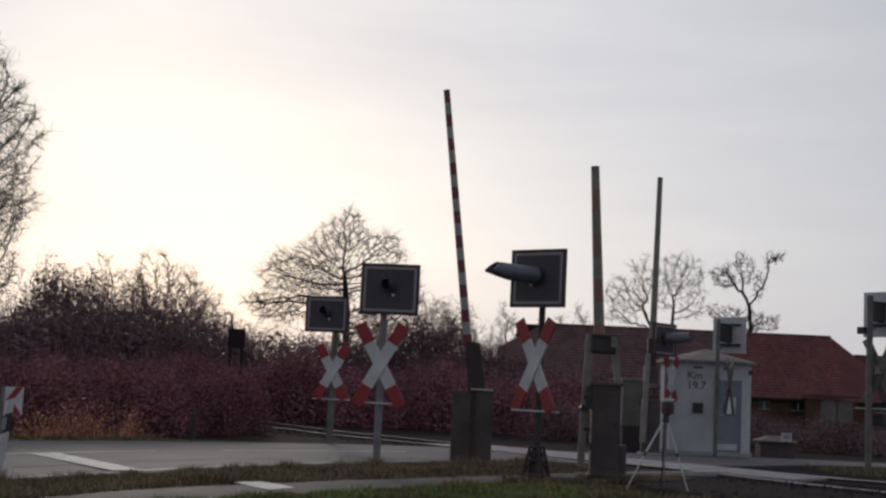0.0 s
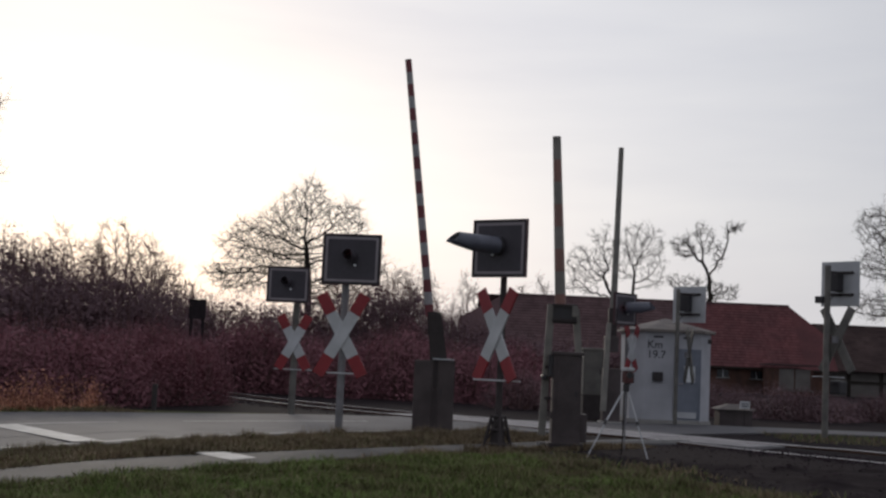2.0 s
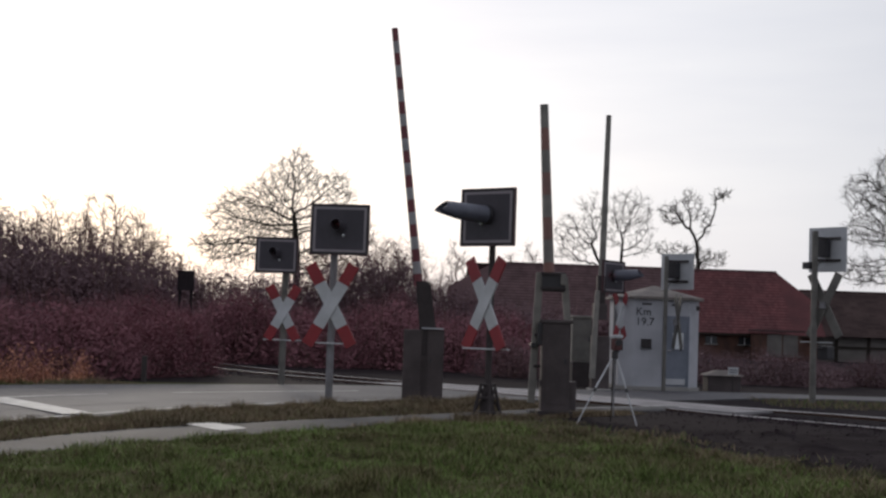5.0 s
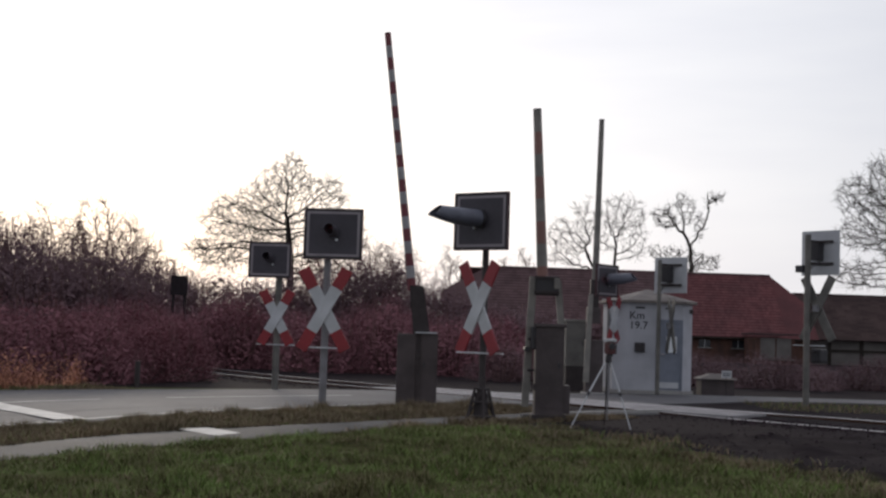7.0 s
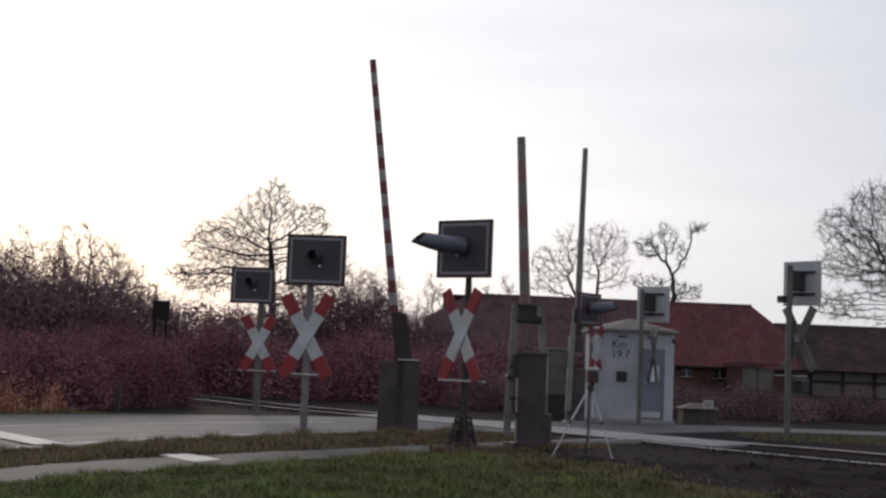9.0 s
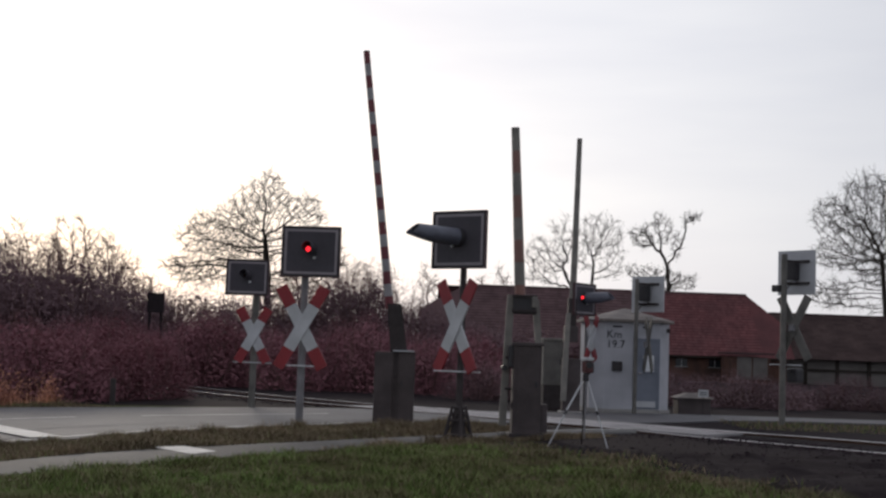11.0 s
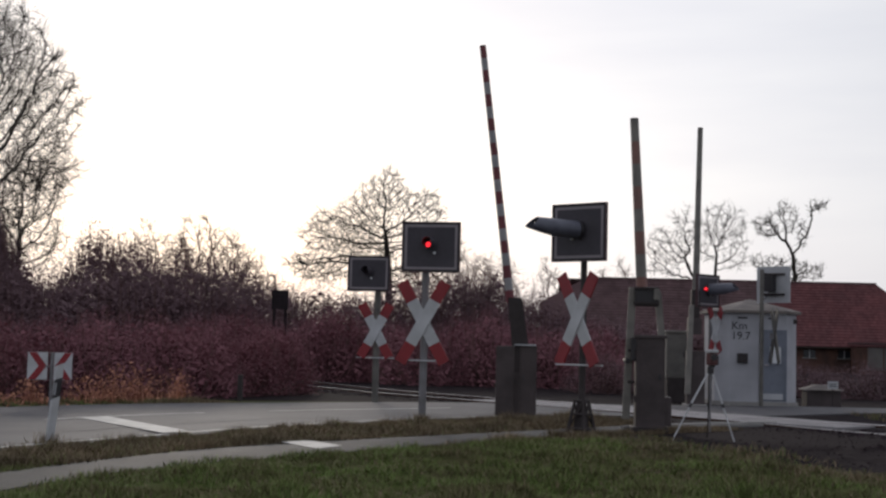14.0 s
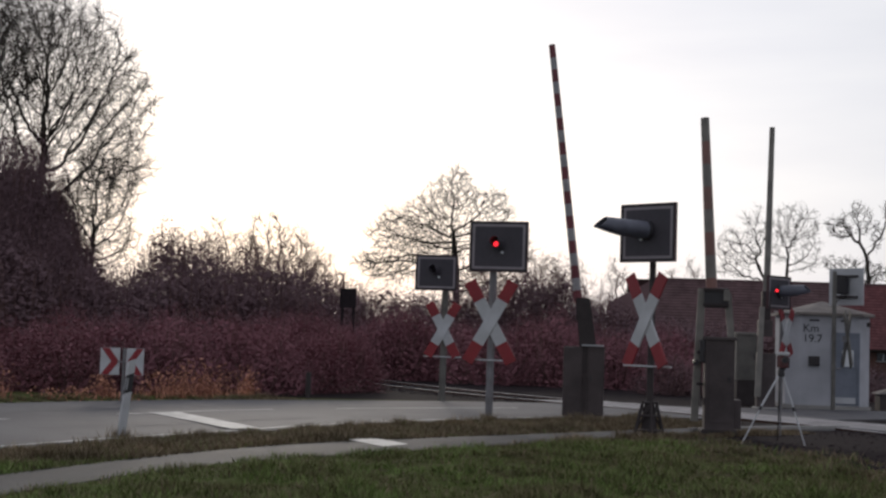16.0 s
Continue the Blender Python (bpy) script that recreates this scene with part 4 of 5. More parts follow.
def barn():
    th = thing("farmhouse", pose(0, 0, 0), "long low brick farmhouse with red tiled half-hipped roof", "building")
    Y0, YR, Y1 = 100.0, 106.0, 112.0
    X0, X1, ZE, ZR = 1.5, 29.4, 1.9, 7.05
    part("wall", boxed((X0 + X1) / 2, 106, 0.85, X1 - X0 - 1, 11, 2.2, bevel=0.02), M_BRICK, th)
    part("gable", prism([(-5.4, 1.9), (5.4, 1.9), (1.6, 5.2), (-1.6, 5.2)], 0, 0.3), M_BRICK, th).matrix_basis = pose(X1 - 0.45, 106, 0, 0, 0, 90)
    split = 17.5
    tile_roof(th, split, X1 - 2.4, Y0, ZE, YR, ZR, M_TILE)
    tile_roof(th, X0 + 2.2, split, Y0, ZE, YR, ZR, M_TILEOLD, "old_roof")
    bm = bmesh.new()
    v = [bm.verts.new(p) for p in ((X1 - 2.4, YR, ZR), (X1 - 2.4, Y0, ZE), (X1, Y0, ZE), (X1, Y0 + 3.2, 4.6), (X1, Y1 - 3.2, 4.6), (X1, Y1, ZE), (X1 - 2.4, Y1, ZE))]
    bm.faces.new((v[0], v[1], v[2], v[3]))
    bm.faces.new((v[0], v[3], v[4]))
    bm.faces.new((v[0], v[4], v[5], v[6]))
    part("hip", bm, M_TILE, th)
    bm = bmesh.new()
    v = [bm.verts.new(p) for p in ((X0 + 2.2, YR, ZR), (X0 + 2.2, Y0, ZE), (X0 - 1.5, Y0, ZE), (X0 - 1.5, Y0 + 3.2, 4.9), (X0 - 1.5, Y1, ZE), (X0 + 2.2, Y1, ZE))]
    bm.faces.new((v[0], v[3], v[2], v[1]))
    bm.faces.new((v[0], v[5], v[4], v[3]))
    part("hip", bm, M_TILEOLD, th)
    bm = bmesh.new()
    v = [bm.verts.new(p) for p in ((X0, YR, ZR - 0.05), (X1 - 2.4, YR, ZR - 0.05), (X1 - 2.4, Y1, ZE), (X0, Y1, ZE))]
    bm.faces.new(v)
    part("rear_roof", bm, M_TILEOLD, th)
    part("ridge", tubed((X0 + 2.2, YR, ZR), (X1 - 2.4, YR, ZR), 0.12, sides=8), M_TILEOLD, th)
    part("eave_board", boxed((X0 + X1) / 2, Y0 + 0.05, ZE - 0.06, X1 - X0 - 0.5, 0.08, 0.14, bevel=0.01), M_BARK, th)
    for x in (20.6, 23.2):
        w = part("window", boxed(x, 100.44, 1.35, 0.9, 0.1, 0.6, bevel=0.01), M_DARKPANE, th)
        part("sill", boxed(x, 100.38, 1.02, 1.05, 0.2, 0.06, bevel=0.01), M_CONCRETE, w)
        part("glazing_bar", boxed(x, 100.37, 1.35, 0.05, 0.05, 0.6, bevel=0.005), M_WHITE, w)
    an = thing("lean_to_shed", pose(0, 0, 0), "low lean-to shed with pale infill walls", "building")
    part("wall", boxed(25.0, 98.0, 0.7, 2.9, 3.6, 2.4, bevel=0.02), M_BRICK, an)
    part("roof", boxed(25.0, 97.9, 2.2, 3.3, 4.2, 0.14, bevel=0.01), M_TILEOLD, an)
    for x in (24.45, 25.65):
        part("infill_panel", boxed(x, 96.17, 1.15, 1.1, 0.06, 1.5, bevel=0.01), M_PLASTER, an)
    part("beam", boxed(25.0, 96.12, 0.32, 2.9, 0.1, 0.1, bevel=0.01), M_PLASTER, an)
    b2 = thing("barn", pose(0, 0, 0), "dark low barn with old tiled roof and grey walls", "building")
    part("wall", boxed(42.2, 108, 0.9, 25.0, 8, 2.4, bevel=0.02), M_PLASTER, b2)
    tile_roof(b2, 29.45, 55.0, 103.3, 1.95, 108, 5.7, M_TILEDARK)
    bm = bmesh.new()
    bm.faces.new([bm.verts.new(p) for p in ((29.45, 108, 5.7), (55.0, 108, 5.7), (55.0, 112.7, 1.95), (29.45, 112.7, 1.95))])
    part("rear_roof", bm, M_TILEDARK, b2)
    part("ridge", tubed((29.45, 108, 5.72), (55.0, 108, 5.72), 0.11, sides=8), M_TILEDARK, b2)
    part("gable", prism([(-4.3, 1.9), (4.3, 1.9), (0, 5.55)], 0, 0.2), M_BRICK, b2).matrix_basis = pose(54.6, 108, 0, 0, 0, 90)
    for x in (31.4, 34.0, 36.6, 39.2, 41.8):
        part("timber_post", boxed(x, 103.94, 0.95, 0.26, 0.16, 2.0, bevel=0.01), M_BARK, b2)
    part("wall_beam", boxed(38.0, 103.93, 1.1, 16.0, 0.12, 0.2, bevel=0.01), M_BARK, b2)
    part("gate", boxed(44.0, 103.95, 0.9, 2.6, 0.12, 1.9, bevel=0.01), M_BARK, b2)


barn()


# ---- trees ----
def branching(rng, lobes, stem, step, kill, count, jitter, rise=0.0):
    """Boughs that grow from the stem towards free air in the lobes (x, z, half width, half height, y, half depth)."""
    gen = np.random.RandomState(rng.randrange(10 ** 6))
    sizes = np.array([l[2] * l[3] * l[5] for l in lobes])
    air = []
    for l, n in zip(lobes, np.maximum(30, count * sizes / sizes.sum()).astype(int)):
        d = gen.normal(size=(n, 3))
        d *= (gen.rand(n, 1) ** 0.4) / np.linalg.norm(d, axis=1)[:, None]
        air.append(d * (l[2], l[5], l[3]) + (l[0], l[4], l[1]))
    air = np.concatenate(air)
    nodes, parent = [np.array(stem[0], float)], [-1]
    for a, b in zip(stem, stem[1:]):
        a, b = np.array(a, float), np.array(b, float)
        n = max(1, int(np.linalg.norm(b - a) / step))
        for k in range(1, n + 1):
            nodes.append(a + (b - a) * k / n)
            parent.append(len(nodes) - 2)
    foot = max(1, int(len(nodes) * 0.45))
    tips = np.array(nodes[foot:])
    gap = np.linalg.norm(air[:, None] - tips[None], axis=2)
    near, dist = foot + gap.argmin(1), gap.min(1)
    for turn in range(90):
        keep = dist > kill
        air, near, dist = air[keep], near[keep], dist[keep]
        if not len(air):
            break
        pts = np.array(nodes)
        pull = (air - pts[near]) / dist[:, None]
        total = np.zeros_like(pts)
        np.add.at(total, near, pull)
        grow = np.unique(near)
        d = total[grow] / (np.linalg.norm(total[grow], axis=1)[:, None] + 1e-6)
        d += gen.normal(size=d.shape) * jitter + (0, 0, rise)
        d /= np.linalg.norm(d, axis=1)[:, None]
        fresh = pts[grow] + d * step
        base = len(nodes)
        nodes += list(fresh)
        parent += [int(g) for g in grow]
        gap = np.linalg.norm(air[:, None] - fresh[None], axis=2)
        best = gap.argmin(1)
        closer = gap[np.arange(len(air)), best] < dist
        near = np.where(closer, base + best, near)
        dist = np.where(closer, gap[np.arange(len(air)), best], dist)
    return nodes, parent


def tree(x, y, seed, label, lobes, stem, step=0.4, kill=0.55, count=2200, jitter=0.2, thin=0.016, twigs=3, twig=0.7, flare=2.35, rise=0.05, name="tree", mat=None):
    """A bare tree; lobes (x, z, half width, half height) and stem (x, z) are in the place's own x."""
    rng = random.Random(seed)
    th = thing(name, pose(x, y, -0.05), label, "tree", group="bare trees")
    full = [(a - x, b, c, d, rng.uniform(-0.3, 0.3) * c, 0.85 * (c + d) / 2 + 0.2) for a, b, c, d in lobes]
    nodes, parent = branching(rng, full, [(a - x, 0, b) for a, b in stem], step, kill, count, jitter, rise)
    size = [0.0] * len(nodes)
    for i in range(len(nodes) - 1, 0, -1):
        size[i] = max(size[i], thin ** flare)
        size[parent[i]] += size[i]
    size[0] = max(size[0], size[1])
    rad = [q ** (1 / flare) for q in size]
    pts = [Vector(q) for q in nodes]
    trunk, crown = Soup(), Soup()
    for i in range(1, len(nodes)):
        p = parent[i]
        big = rad[i] > 0.42 * rad[0]
        (trunk if big else crown).stick(pts[p], pts[i], min(rad[p], rad[i] * 1.35), rad[i], 8 if big else 5 if rad[i] > 3 * thin else 3)
        if rad[i] < 2.6 * thin:
            d = (pts[i] - pts[p]).normalized()
            for k in range(twigs if rad[i] < 1.6 * thin else twigs - 1):
                e = (d * 0.7 + Vector((rng.gauss(0, 0.6), rng.gauss(0, 0.6), rng.gauss(0.1, 0.5)))).normalized()
                a = pts[p].lerp(pts[i], rng.random())
                b = a + e * twig * rng.uniform(0.3, 0.7)
                c = b + (e + Vector((rng.gauss(0, 0.4), rng.gauss(0, 0.4), rng.gauss(0.15, 0.4)))).normalized() * twig * rng.uniform(0.2, 0.6)
                crown.stick(a, b, thin * 0.75, thin * 0.6)
                crown.stick(b, c, thin * 0.6, thin * 0.45)
    for nm, q in (("trunk", trunk), ("crown", crown)):
        o = new(nm, q.mesh(nm, mat or M_BARK))
        o.parent = th
    return th


# tall roadside trees
tree(-28.6, 60, 11, "tall bare roadside tree with dense fine twigs", [(-27.2, 15.0, 2.8, 3.2), (-24.6, 12.6, 2.6, 2.4), (-29.8, 15.6, 2.4, 3.4), (-27.2, 11.4, 2.8, 2.4), (-25.3, 15.4, 1.6, 1.8), (-24.0, 9.6, 1.9, 1.8)], [(-28.6, -0.2), (-28.4, 5.0), (-28.1, 7.5)], step=0.32, kill=0.38, count=5200, thin=0.013, twigs=4, twig=0.8, rise=0.1)
tree(-32.4, 61, 12, "tall bare roadside tree behind the thicket", [(-32.0, 15.0, 3.0, 4.5), (-31.5, 9.5, 2.5, 2.5), (-34.5, 13.0, 2.5, 3.5)], [(-32.4, -0.2), (-32.2, 6.0), (-32.0, 9.0)], step=0.36, kill=0.42, count=2600, thin=0.014, twigs=4, twig=0.8, rise=0.1)
tree(-24.6, 58, 13, "smaller bare tree with twiggy drooping side branches", [(-23.6, 8.3, 1.7, 2.2), (-23.4, 5.8, 1.5, 1.6), (-25.2, 7.0, 1.5, 2.4)], [(-24.6, -0.2), (-24.4, 3.0), (-24.2, 5.0)], step=0.3, kill=0.36, count=1700, thin=0.013, twigs=4, twig=0.65, rise=-0.03)
# broad tree behind the signals
tree(-11.1, 95, 23, "broad bare tree with fine spreading branches", [(-15.2, 9.4, 3.0, 2.3), (-16.6, 7.0, 2.9, 1.5), (-11.7, 12.5, 2.1, 1.9), (-11.3, 14.3, 0.8, 0.7), (-8.8, 11.4, 1.9, 1.6), (-7.9, 8.4, 2.4, 2.2), (-12.4, 9.0, 2.6, 2.2), (-13.6, 11.3, 1.5, 1.2), (-10.0, 6.0, 3.0, 1.4)], [(-11.1, -0.2), (-11.2, 4.5), (-11.3, 6.8), (-11.6, 9.6)], step=0.4, kill=0.48, count=3800, jitter=0.17, thin=0.0185, twigs=4, twig=0.9, flare=2.25, rise=0.14)
# trees past the farm roof
tree(14.9, 126, 31, "wide bare oak with low spreading boughs", [(12.2, 11.3, 2.6, 2.2), (11.6, 9.2, 2.0, 1.2), (14.0, 13.6, 1.9, 1.8)], [(14.9, -0.2), (14.8, 8.4)], step=0.45, kill=0.6, count=900, jitter=0.3, thin=0.018, twig=0.8, flare=2.05)
tree(16.8, 125, 32, "bare oak with a tall forked crown", [(17.3, 13.4, 2.5, 2.2), (18.7, 10.8, 1.5, 2.0), (15.6, 11.4, 1.4, 1.5), (18.8, 14.0, 1.2, 1.2)], [(16.8, -0.2), (16.7, 8.2), (16.8, 10.2)], step=0.45, kill=0.6, count=900, jitter=0.3, thin=0.018, twig=0.8, flare=2.05)
tree(23.2, 120, 34, "crooked bare oak with gnarled boughs", [(20.9, 13.0, 1.7, 1.3), (22.4, 14.5, 1.5, 0.9), (25.3, 14.9, 1.2, 0.9), (24.2, 12.2, 0.6, 1.1), (23.4, 13.2, 1.0, 1.0)], [(23.2, -0.2), (23.3, 7.6), (23.1, 10.3)], step=0.4, kill=0.55, count=800, jitter=0.5, thin=0.025, twigs=4, twig=0.6, flare=2.15)
tree(23.0, 123, 36, "low spreading bare oak behind the farmhouse", [(20.9, 9.8, 1.6, 0.9), (24.8, 9.1, 2.2, 1.1), (23.0, 9.9, 1.4, 0.7)], [(23.0, -0.2), (23.0, 7.6)], step=0.4, kill=0.5, count=700, jitter=0.45, thin=0.024, twig=0.6)
tree(43.0, 118, 37, "large bare oak behind the dark barn", [(38.9, 15.4, 3.0, 2.3), (41.2, 18.0, 2.6, 1.9), (38.4, 11.8, 2.6, 1.7), (38.2, 8.2, 2.6, 1.6), (42.2, 13.0, 2.6, 4.5)], [(43.0, -0.2), (43.0, 7.0), (42.6, 12.0)], step=0.45, kill=0.58, count=3600, thin=0.021, twigs=4, twig=0.9, rise=0.0)
for i, (x, y, h, w) in enumerate(((-27.2, 82, 8.6, 1.9), (-25.4, 83, 9.5, 2.1), (-23.8, 85, 8.6, 1.4), (-22.0, 83, 9.9, 2.4), (-20.4, 84, 8.9, 1.9), (-19.2, 86, 7.2, 1.4), (-29.4, 84, 8.6, 1.6), (-4.6, 62.5, 6.0, 1.0), (-3.5, 63, 6.7, 1.1), (-2.6, 64, 6.3, 1.0), (-1.2, 66, 5.6, 1.0), (0.7, 115, 10.0, 1.1), (4.2, 115, 8.6, 0.8), (5.7, 116, 9.0, 0.9), (7.5, 116, 10.0, 1.1), (2.4, 117, 8.2, 0.8), (-18.3, 88, 6.4, 1.3), (-8.2, 86, 7.0, 1.6))):
    far = y / 85
    tree(x, y, 60 + i, "slender bare young tree in the thicket", [(x - 0.3 * w, h * 0.74, 0.8 * w, h * 0.24), (x + 0.5 * w, h * 0.66, 0.8 * w, h * 0.24)], [(x, -0.2), (x + 0.1, h * 0.4)], step=0.3, kill=0.42, count=480 if y < 110 else 150, jitter=0.2, thin=0.014 * far, twigs=3, twig=0.7, rise=0.1, name="young_tree", mat=M_TWIG)


# ---- thicket and hedges ----
def shrub_mesh(seed, stems, leaves, core, size, leaf_mat):
    """A twiggy rounded shrub one metre high and wide, dense within, with withered leaves on its outside."""
    rng = random.Random(seed)
    tw, lf = Soup(), Soup()

    def dome(fill):
        d = Vector((rng.gauss(0, 1), rng.gauss(0, 1), abs(rng.gauss(0, 1)))).normalized()
        k = (0.97 + 0.24 * noise.noise(d * 2.3 + Vector((seed, 0, 0)))) * fill
        flat = 0.5 * k * (1.15 - 0.15 * d.z)
        return Vector((d.x * flat, d.y * flat, d.z * 0.95 * k))

    for i in range(stems):
        q = dome(rng.uniform(0.88, 1.05))
        p = Vector((q.x * 0.5, q.y * 0.5, -0.02))
        m = p.lerp(q, 0.55) + Vector((q.x * 0.12, q.y * 0.12, 0.04))
        tw.stick(p, m, 0.006, 0.004)
        tw.stick(m, q, 0.004, 0.0015)
        for j in range(5):
            u = m.lerp(q, rng.uniform(0.0, 0.95))
            e = ((q - m).normalized() + Vector((rng.gauss(0, 0.5), rng.gauss(0, 0.5), rng.gauss(0.1, 0.4)))).normalized()
            tw.stick(u, u + e * rng.uniform(0.03, 0.09), 0.0022, 0.0011)
    for i in range(core):
        lf.leaf(dome(0.87 * rng.random() ** 0.25), rng.uniform(0.014, 0.034), rng)
    for i in range(leaves):
        lf.chip(dome(rng.uniform(0.76, 1.03)), size * rng.uniform(0.6, 1.4), rng)
    return tw.mesh("branchwork", M_TWIG), lf.mesh("foliage", leaf_mat)


SHRUBS = [shrub_mesh(200 + k, 65, 12000, 2000, 0.0085, M_LEAF) for k in range(5)]
DENSE_SHRUBS = [shrub_mesh(300 + k, 120, 16500, 2600, 0.0084, M_BROWNLEAF) for k in range(4)]
BRAMBLES = [shrub_mesh(400 + k, 50, 6500, 1000, 0.0105, M_BROWNLEAF) for k in range(3)]


def shrub(x, y, h, w, rng, label="dense bare red-brown shrub in the wintry thicket", kinds=SHRUBS):
    th = thing("shrub", pose(x, y, -0.05, 0, 0, rng.uniform(0, 360)), label, "shrub", group="thicket")
    tw, lf = kinds[rng.randrange(len(kinds))]
    for nm, me in (("branchwork", tw), ("foliage", lf)):
        o = new(nm, me)
        o.parent = th
        o.matrix_basis = Matrix.Diagonal((w, w, h, 1))
    return th


def thicket():
    rng = random.Random(77)
    # low hedge along the far verge of the road
    for i in range(20):
        t = i / 19
        x, y = -18.5 + 12.2 * t, 22.5 + 9.5 * t + 1.2 * math.sin(i * 2.1)
        shrub(x - 0.9, y + 1.4, rng.uniform(1.7, 2.2), 2.6, rng)
    for i in range(15):
        t = i / 14
        shrub(-12.5 + 15 * t + rng.uniform(-0.4, 0.4), 44.5 + rng.uniform(-1.5, 1.5) + 3 * t, rng.uniform(2.3, 3.1), 3.4, rng)
    # the tall dark mass along the track, and the ivy-clad stems at the roadside trees
    for x, y, h, w in ((-26.5, 57.4, 8.8, 3.2), (-28.1, 57.8, 10.0, 3.6), (-29.8, 57, 9.6, 4.4), (-27.5, 57, 8.8, 4.2), (-25.9, 56.5, 7.0, 3.8), (-31.8, 57, 9.8, 5.0), (-24.9, 56, 5.6, 3.6), (-28.4, 58.5, 10.0, 4.0), (-30.6, 58, 10.0, 4.4), (-26.4, 57.5, 8.3, 4.2), (-24.6, 56.5, 5.4, 4.0), (-33, 57, 9.0, 5.5), (-36, 56, 8.5, 6), (-28, 54, 6.6, 5), (-31.5, 53, 7, 5.5), (-25, 53, 4.6, 4.6), (-22.6, 53.5, 3.9, 3.8),
                       (-19.2, 55, 5.7, 3.6), (-17.5, 55, 5.0, 3.8), (-15.9, 55.5, 4.7, 4.0), (-14.4, 55.5, 4.75, 3.6), (-13.1, 56, 4.2, 3.5), (-11.8, 56.5, 3.7, 3.4), (-10.4, 57, 3.5, 3.5), (-8.9, 58, 3.6, 3.5), (-7.4, 59, 3.7, 3.5), (-5.9, 60, 3.9, 3.4),
                       (-20.8, 52.5, 3.9, 3.6), (-18.2, 51.5, 4.0, 4.2), (-15.4, 52, 3.8, 4.2), (-12.8, 53, 3.2, 3.8)):
        shrub(x, y, h * 1.2, w * 1.4, rng, "tall dense dark shrub beside the track", DENSE_SHRUBS)
    for x, y, h, w in ((-4.5, 60, 4.3, 3.2), (-3.4, 60.5, 4.75, 3.2), (-2.2, 60, 4.65, 3.2), (-1.1, 59.5, 3.8, 3.0), (0.1, 59, 3.4, 3.0), (1.4, 58, 3.0, 3.2), (2.9, 58, 2.7, 3.4), (5, 60, 2.6, 4), (8, 61, 2.4, 4)):
        shrub(x, y, h * 1.2, w * 1.4, rng, "dense dark shrub behind the crossing", DENSE_SHRUBS)
    for i in range(26):
        shrub(2.0 + i * 0.95 + rng.uniform(-0.3, 0.3), 42.5 + rng.uniform(-1.2, 1.2) + 0.1 * i, rng.uniform(0.9, 1.5), 2.2, rng, "low brown bramble before the farm buildings", BRAMBLES)


thicket()


# ---- grass ----
def inside(line_a, line_b, x, y, edge):
    """True between two edge lines, or within edge metres outside them."""
    best = min(range(1, len(line_a) - 1), key=lambda i: (line_a[i].x + line_b[i].x - 2 * x) ** 2 + (line_a[i].y + line_b[i].y - 2 * y) ** 2)
    along = (line_a[best + 1] + line_b[best + 1] - line_a[best - 1] - line_b[best - 1]).normalized()
    side = Vector((-along.y, along.x, 0))
    mid = (line_a[best] + line_b[best]) / 2
    return abs((Vector((x, y, 0)) - mid).dot(side)) < abs((line_b[best] - line_a[best]).dot(side)) / 2 + edge


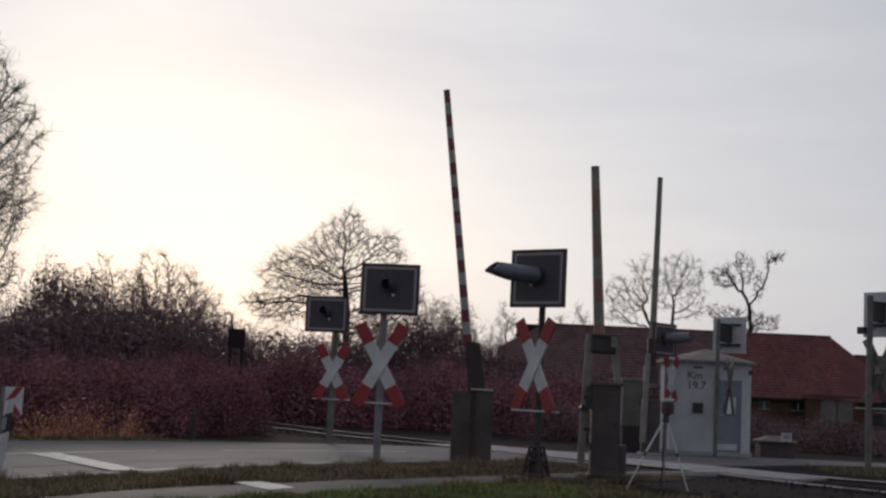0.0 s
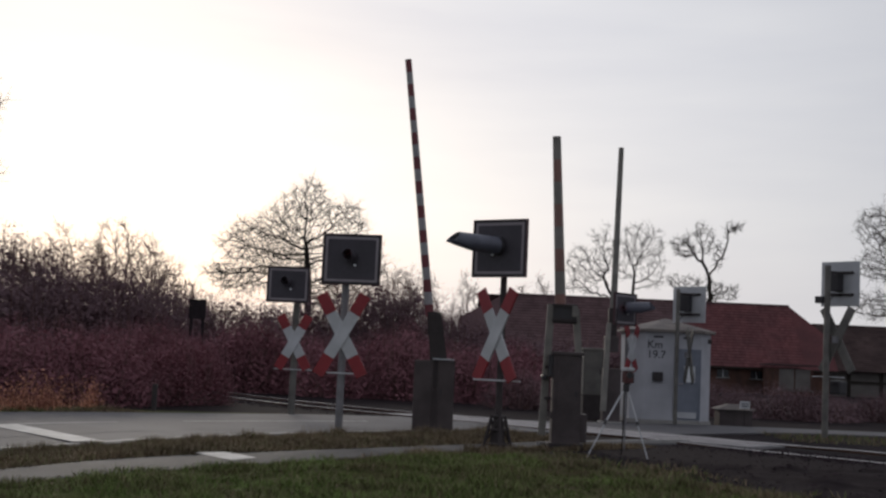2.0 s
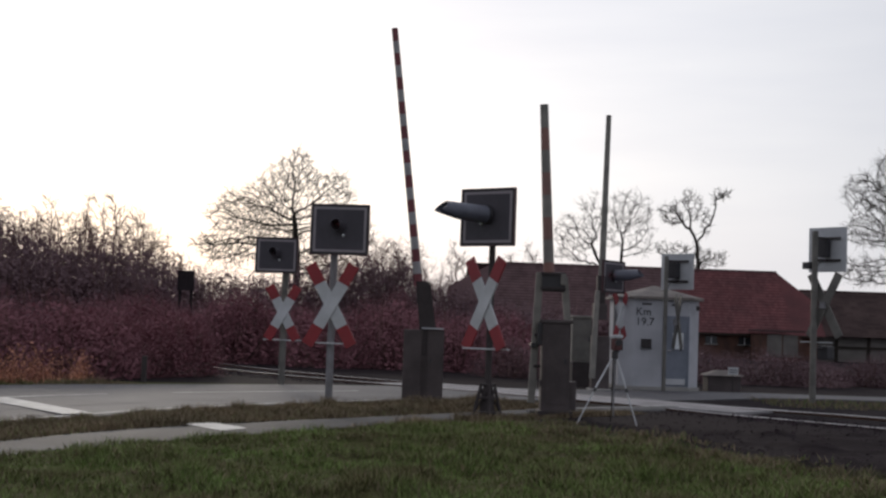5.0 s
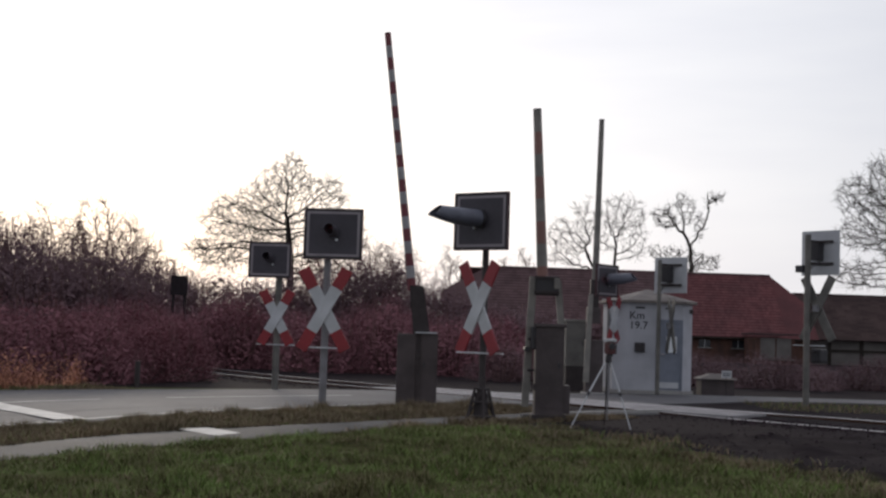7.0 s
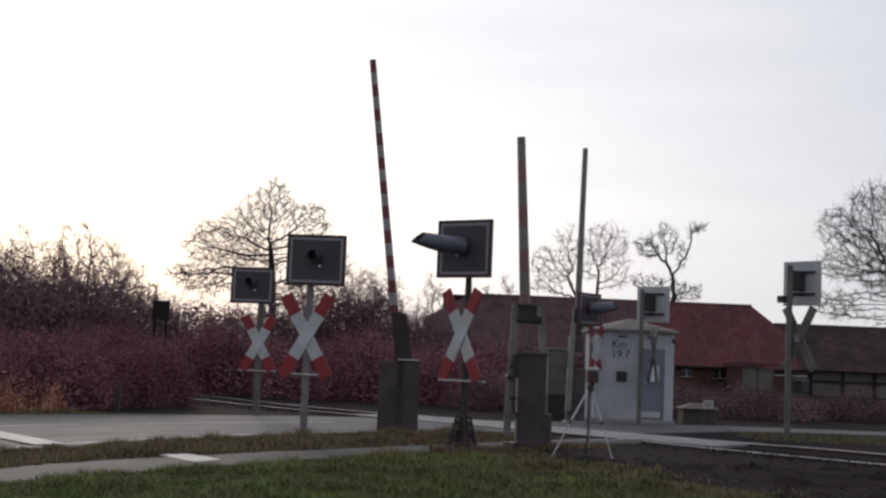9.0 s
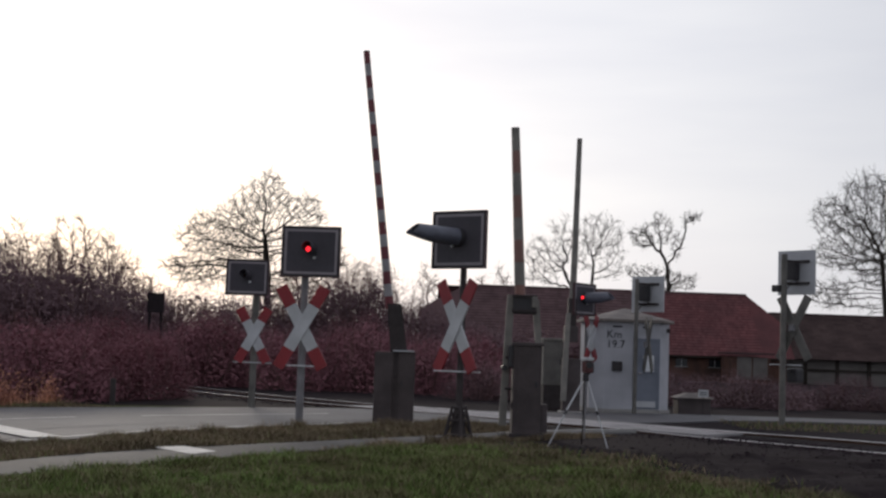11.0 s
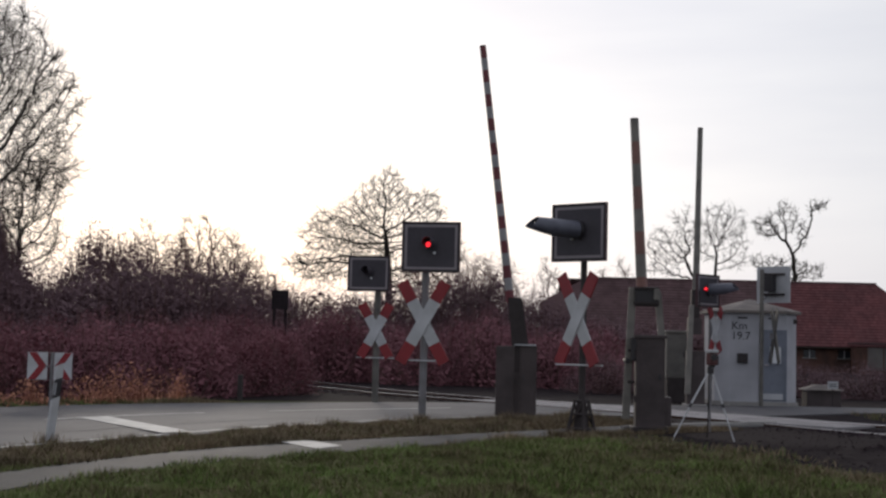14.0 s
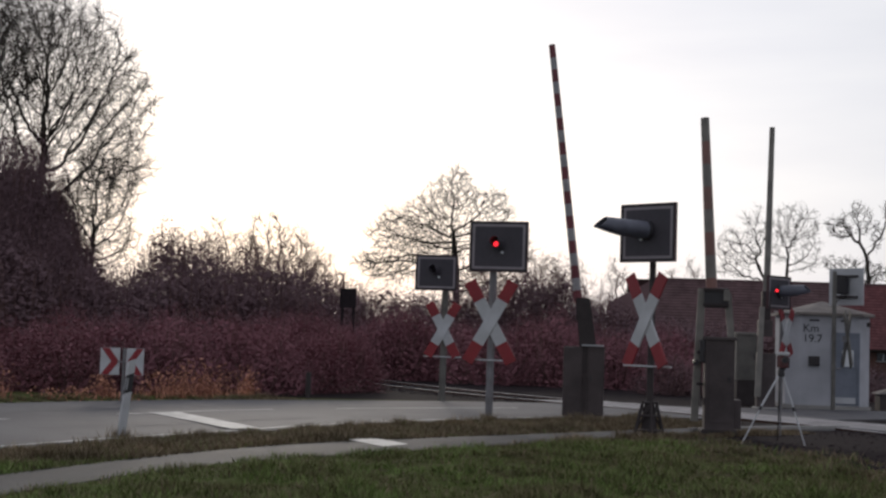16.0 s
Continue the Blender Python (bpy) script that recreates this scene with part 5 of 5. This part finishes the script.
def meadow():
    rng = random.Random(9)
    pa, pb = PATH_FAR, PATH_NEAR
    ra, rb = ROAD_NEAR[:80:2], ROAD_FAR[:80:2]
    green, dry, stone = Soup(), Soup(), Soup()
    made = 0
    while made < 56000:
        x, y = rng.uniform(-8.5, 9), 7.5 + 21 * rng.random() ** 1.2
        if abs(x) > 0.56 * y + 0.8:
            continue
        if inside(pa, pb, x, y, -0.04) or inside(ra, rb, x, y, 0.03):
            continue
        s = (x - 5.8) * 0.711 + (y - 25.8) * 0.703
        made += 1
        if s > -2.4:
            continue
        verge = (x + 4.3) * 0.75 - (y - 15.2) * 0.66 < 0 and y > 10
        w = 0.9 * x + 0.44 * y + 0.9 * noise.noise((x * 0.7, y * 0.7, 2))
        if not verge and w > 10.2 and rng.random() < 0.35 + 0.6 * (w - 10.2):
            continue
        lush = max(0.55, 0.9 + 0.9 * noise.noise((x * 1.1, y * 1.1, 5)) + 0.7 * noise.noise((x * 3.1, y * 3.1, 8)))
        for k in range(9 if verge else 7):
            sp = dry if w > 9.3 and rng.random() < 0.6 or (verge and rng.random() < 0.88) or rng.random() < 0.22 else green
            h = rng.uniform(0.045, 0.1) * lush * (1.2 + 1.6 * max(0, noise.noise((x * 2.3, y * 2.3, 4))) if verge else 1.0)
            sp.blade(x + rng.uniform(-0.07, 0.07), y + rng.uniform(-0.07, 0.07), hill(x, y) - 0.01, h, rng.uniform(0.004, 0.008), rng.uniform(-1.6, 1.6), rng.uniform(0, 6.283))
    # a tuft round the foot of the roadside post
    for i in range(160):
        dry.blade(-6.4 + rng.gauss(0, 0.09), 16.6 + rng.gauss(0, 0.09), -0.04, rng.uniform(0.08, 0.24), 0.008, rng.uniform(-0.7, 0.7), rng.uniform(0, 6.283))
    # verge beyond the road and beside the rails
    for i in range(9000):
        if i % 3:
            k = rng.randrange(20, 34)
            q, p = ROAD_FAR[k], ROAD_NEAR[k]
            d = (q - p).normalized()
            c = q + d * rng.uniform(0.05, 1.6)
        else:
            c = Vector((rng.uniform(7.5, 14), rng.uniform(28.8, 32.5), 0))
        (dry if rng.random() < 0.6 else green).blade(c.x, c.y, -0.06, rng.uniform(0.06, 0.16), 0.012, rng.uniform(-0.6, 0.6), rng.uniform(0, 6.283))
    tagged(new("meadow_grass", green.mesh("meadow_grass", M_BLADE)), "short uneven green winter grass", "grass", kind="stuff")
    tagged(new("withered_grass", dry.mesh("withered_grass", M_VERGE)), "withered yellow-brown grass on the verges", "grass", kind="stuff")
    reed = Soup()
    # where each tuft stands, and how tall and wide it is
    tufts = ((-9.55, 27.3, 0.9, 0.3), (-9.1, 27.75, 1.2, 0.28), (-8.75, 28.15, 1.0, 0.25), (-8.1, 28.7, 1.0, 0.12), (-11.9, 23.6, 1.2, 0.25), (-10.7, 25.6, 0.35, 0.5), (-10.4, 25.9, 0.8, 0.12))
    for i in range(3400):
        k = tufts[rng.randrange(7)]
        x, y = k[0] + rng.gauss(0, k[3]), k[1] + rng.gauss(0, k[3])
        if i % 4:
            reed.leaf(Vector((x, y, rng.uniform(0.05, 0.75) * k[2] * rng.random() ** 0.5)), rng.uniform(0.012, 0.045), rng)
            continue
        reed.blade(x, y, -0.06, rng.uniform(0.1, 0.5) * k[2], 0.011, rng.uniform(-0.9, 0.9), rng.uniform(0, 6.283))
    tagged(new("dry_reeds", reed.mesh("dry_reeds", M_REED)), "tufts of tall dry straw-coloured reeds", "reeds", kind="stuff")


meadow()


# ---- what moves: the lamps turn their lit side out and back ----
def blink(lamp, spans):
    ob, home = LAMPS[lamp]
    lit, dark = home, home @ pose(0, 0, 0, 0, 0, 180)
    rows = [(0.0, dark)]
    for a, b in spans:
        for k, ang in ((0, 180), (1, 120), (2, 60), (3, 0)):
            rows.append((a + (k - 3) / 30, home @ pose(0, 0, 0, 0, 0, ang)))
        if b < 16:
            for k, ang in ((0, 0), (1, 60), (2, 120), (3, 180)):
                rows.append((b + k / 30, home @ pose(0, 0, 0, 0, 0, ang)))
    rows.append((16.0, lit if spans[-1][1] >= 16 else dark))
    walk(ob, rows)


def motions():
    beat = [(n + 0.7, n + 1.36) for n in range(9, 15)]
    main = [(8.78, 8.86), (9.13, 9.4)] + beat + [(15.7, 16.0)]
    blink("main", main)
    blink("back", main)
    blink("far", [(n + 0.42, n + 0.66) for n in range(9, 16)])


motions()
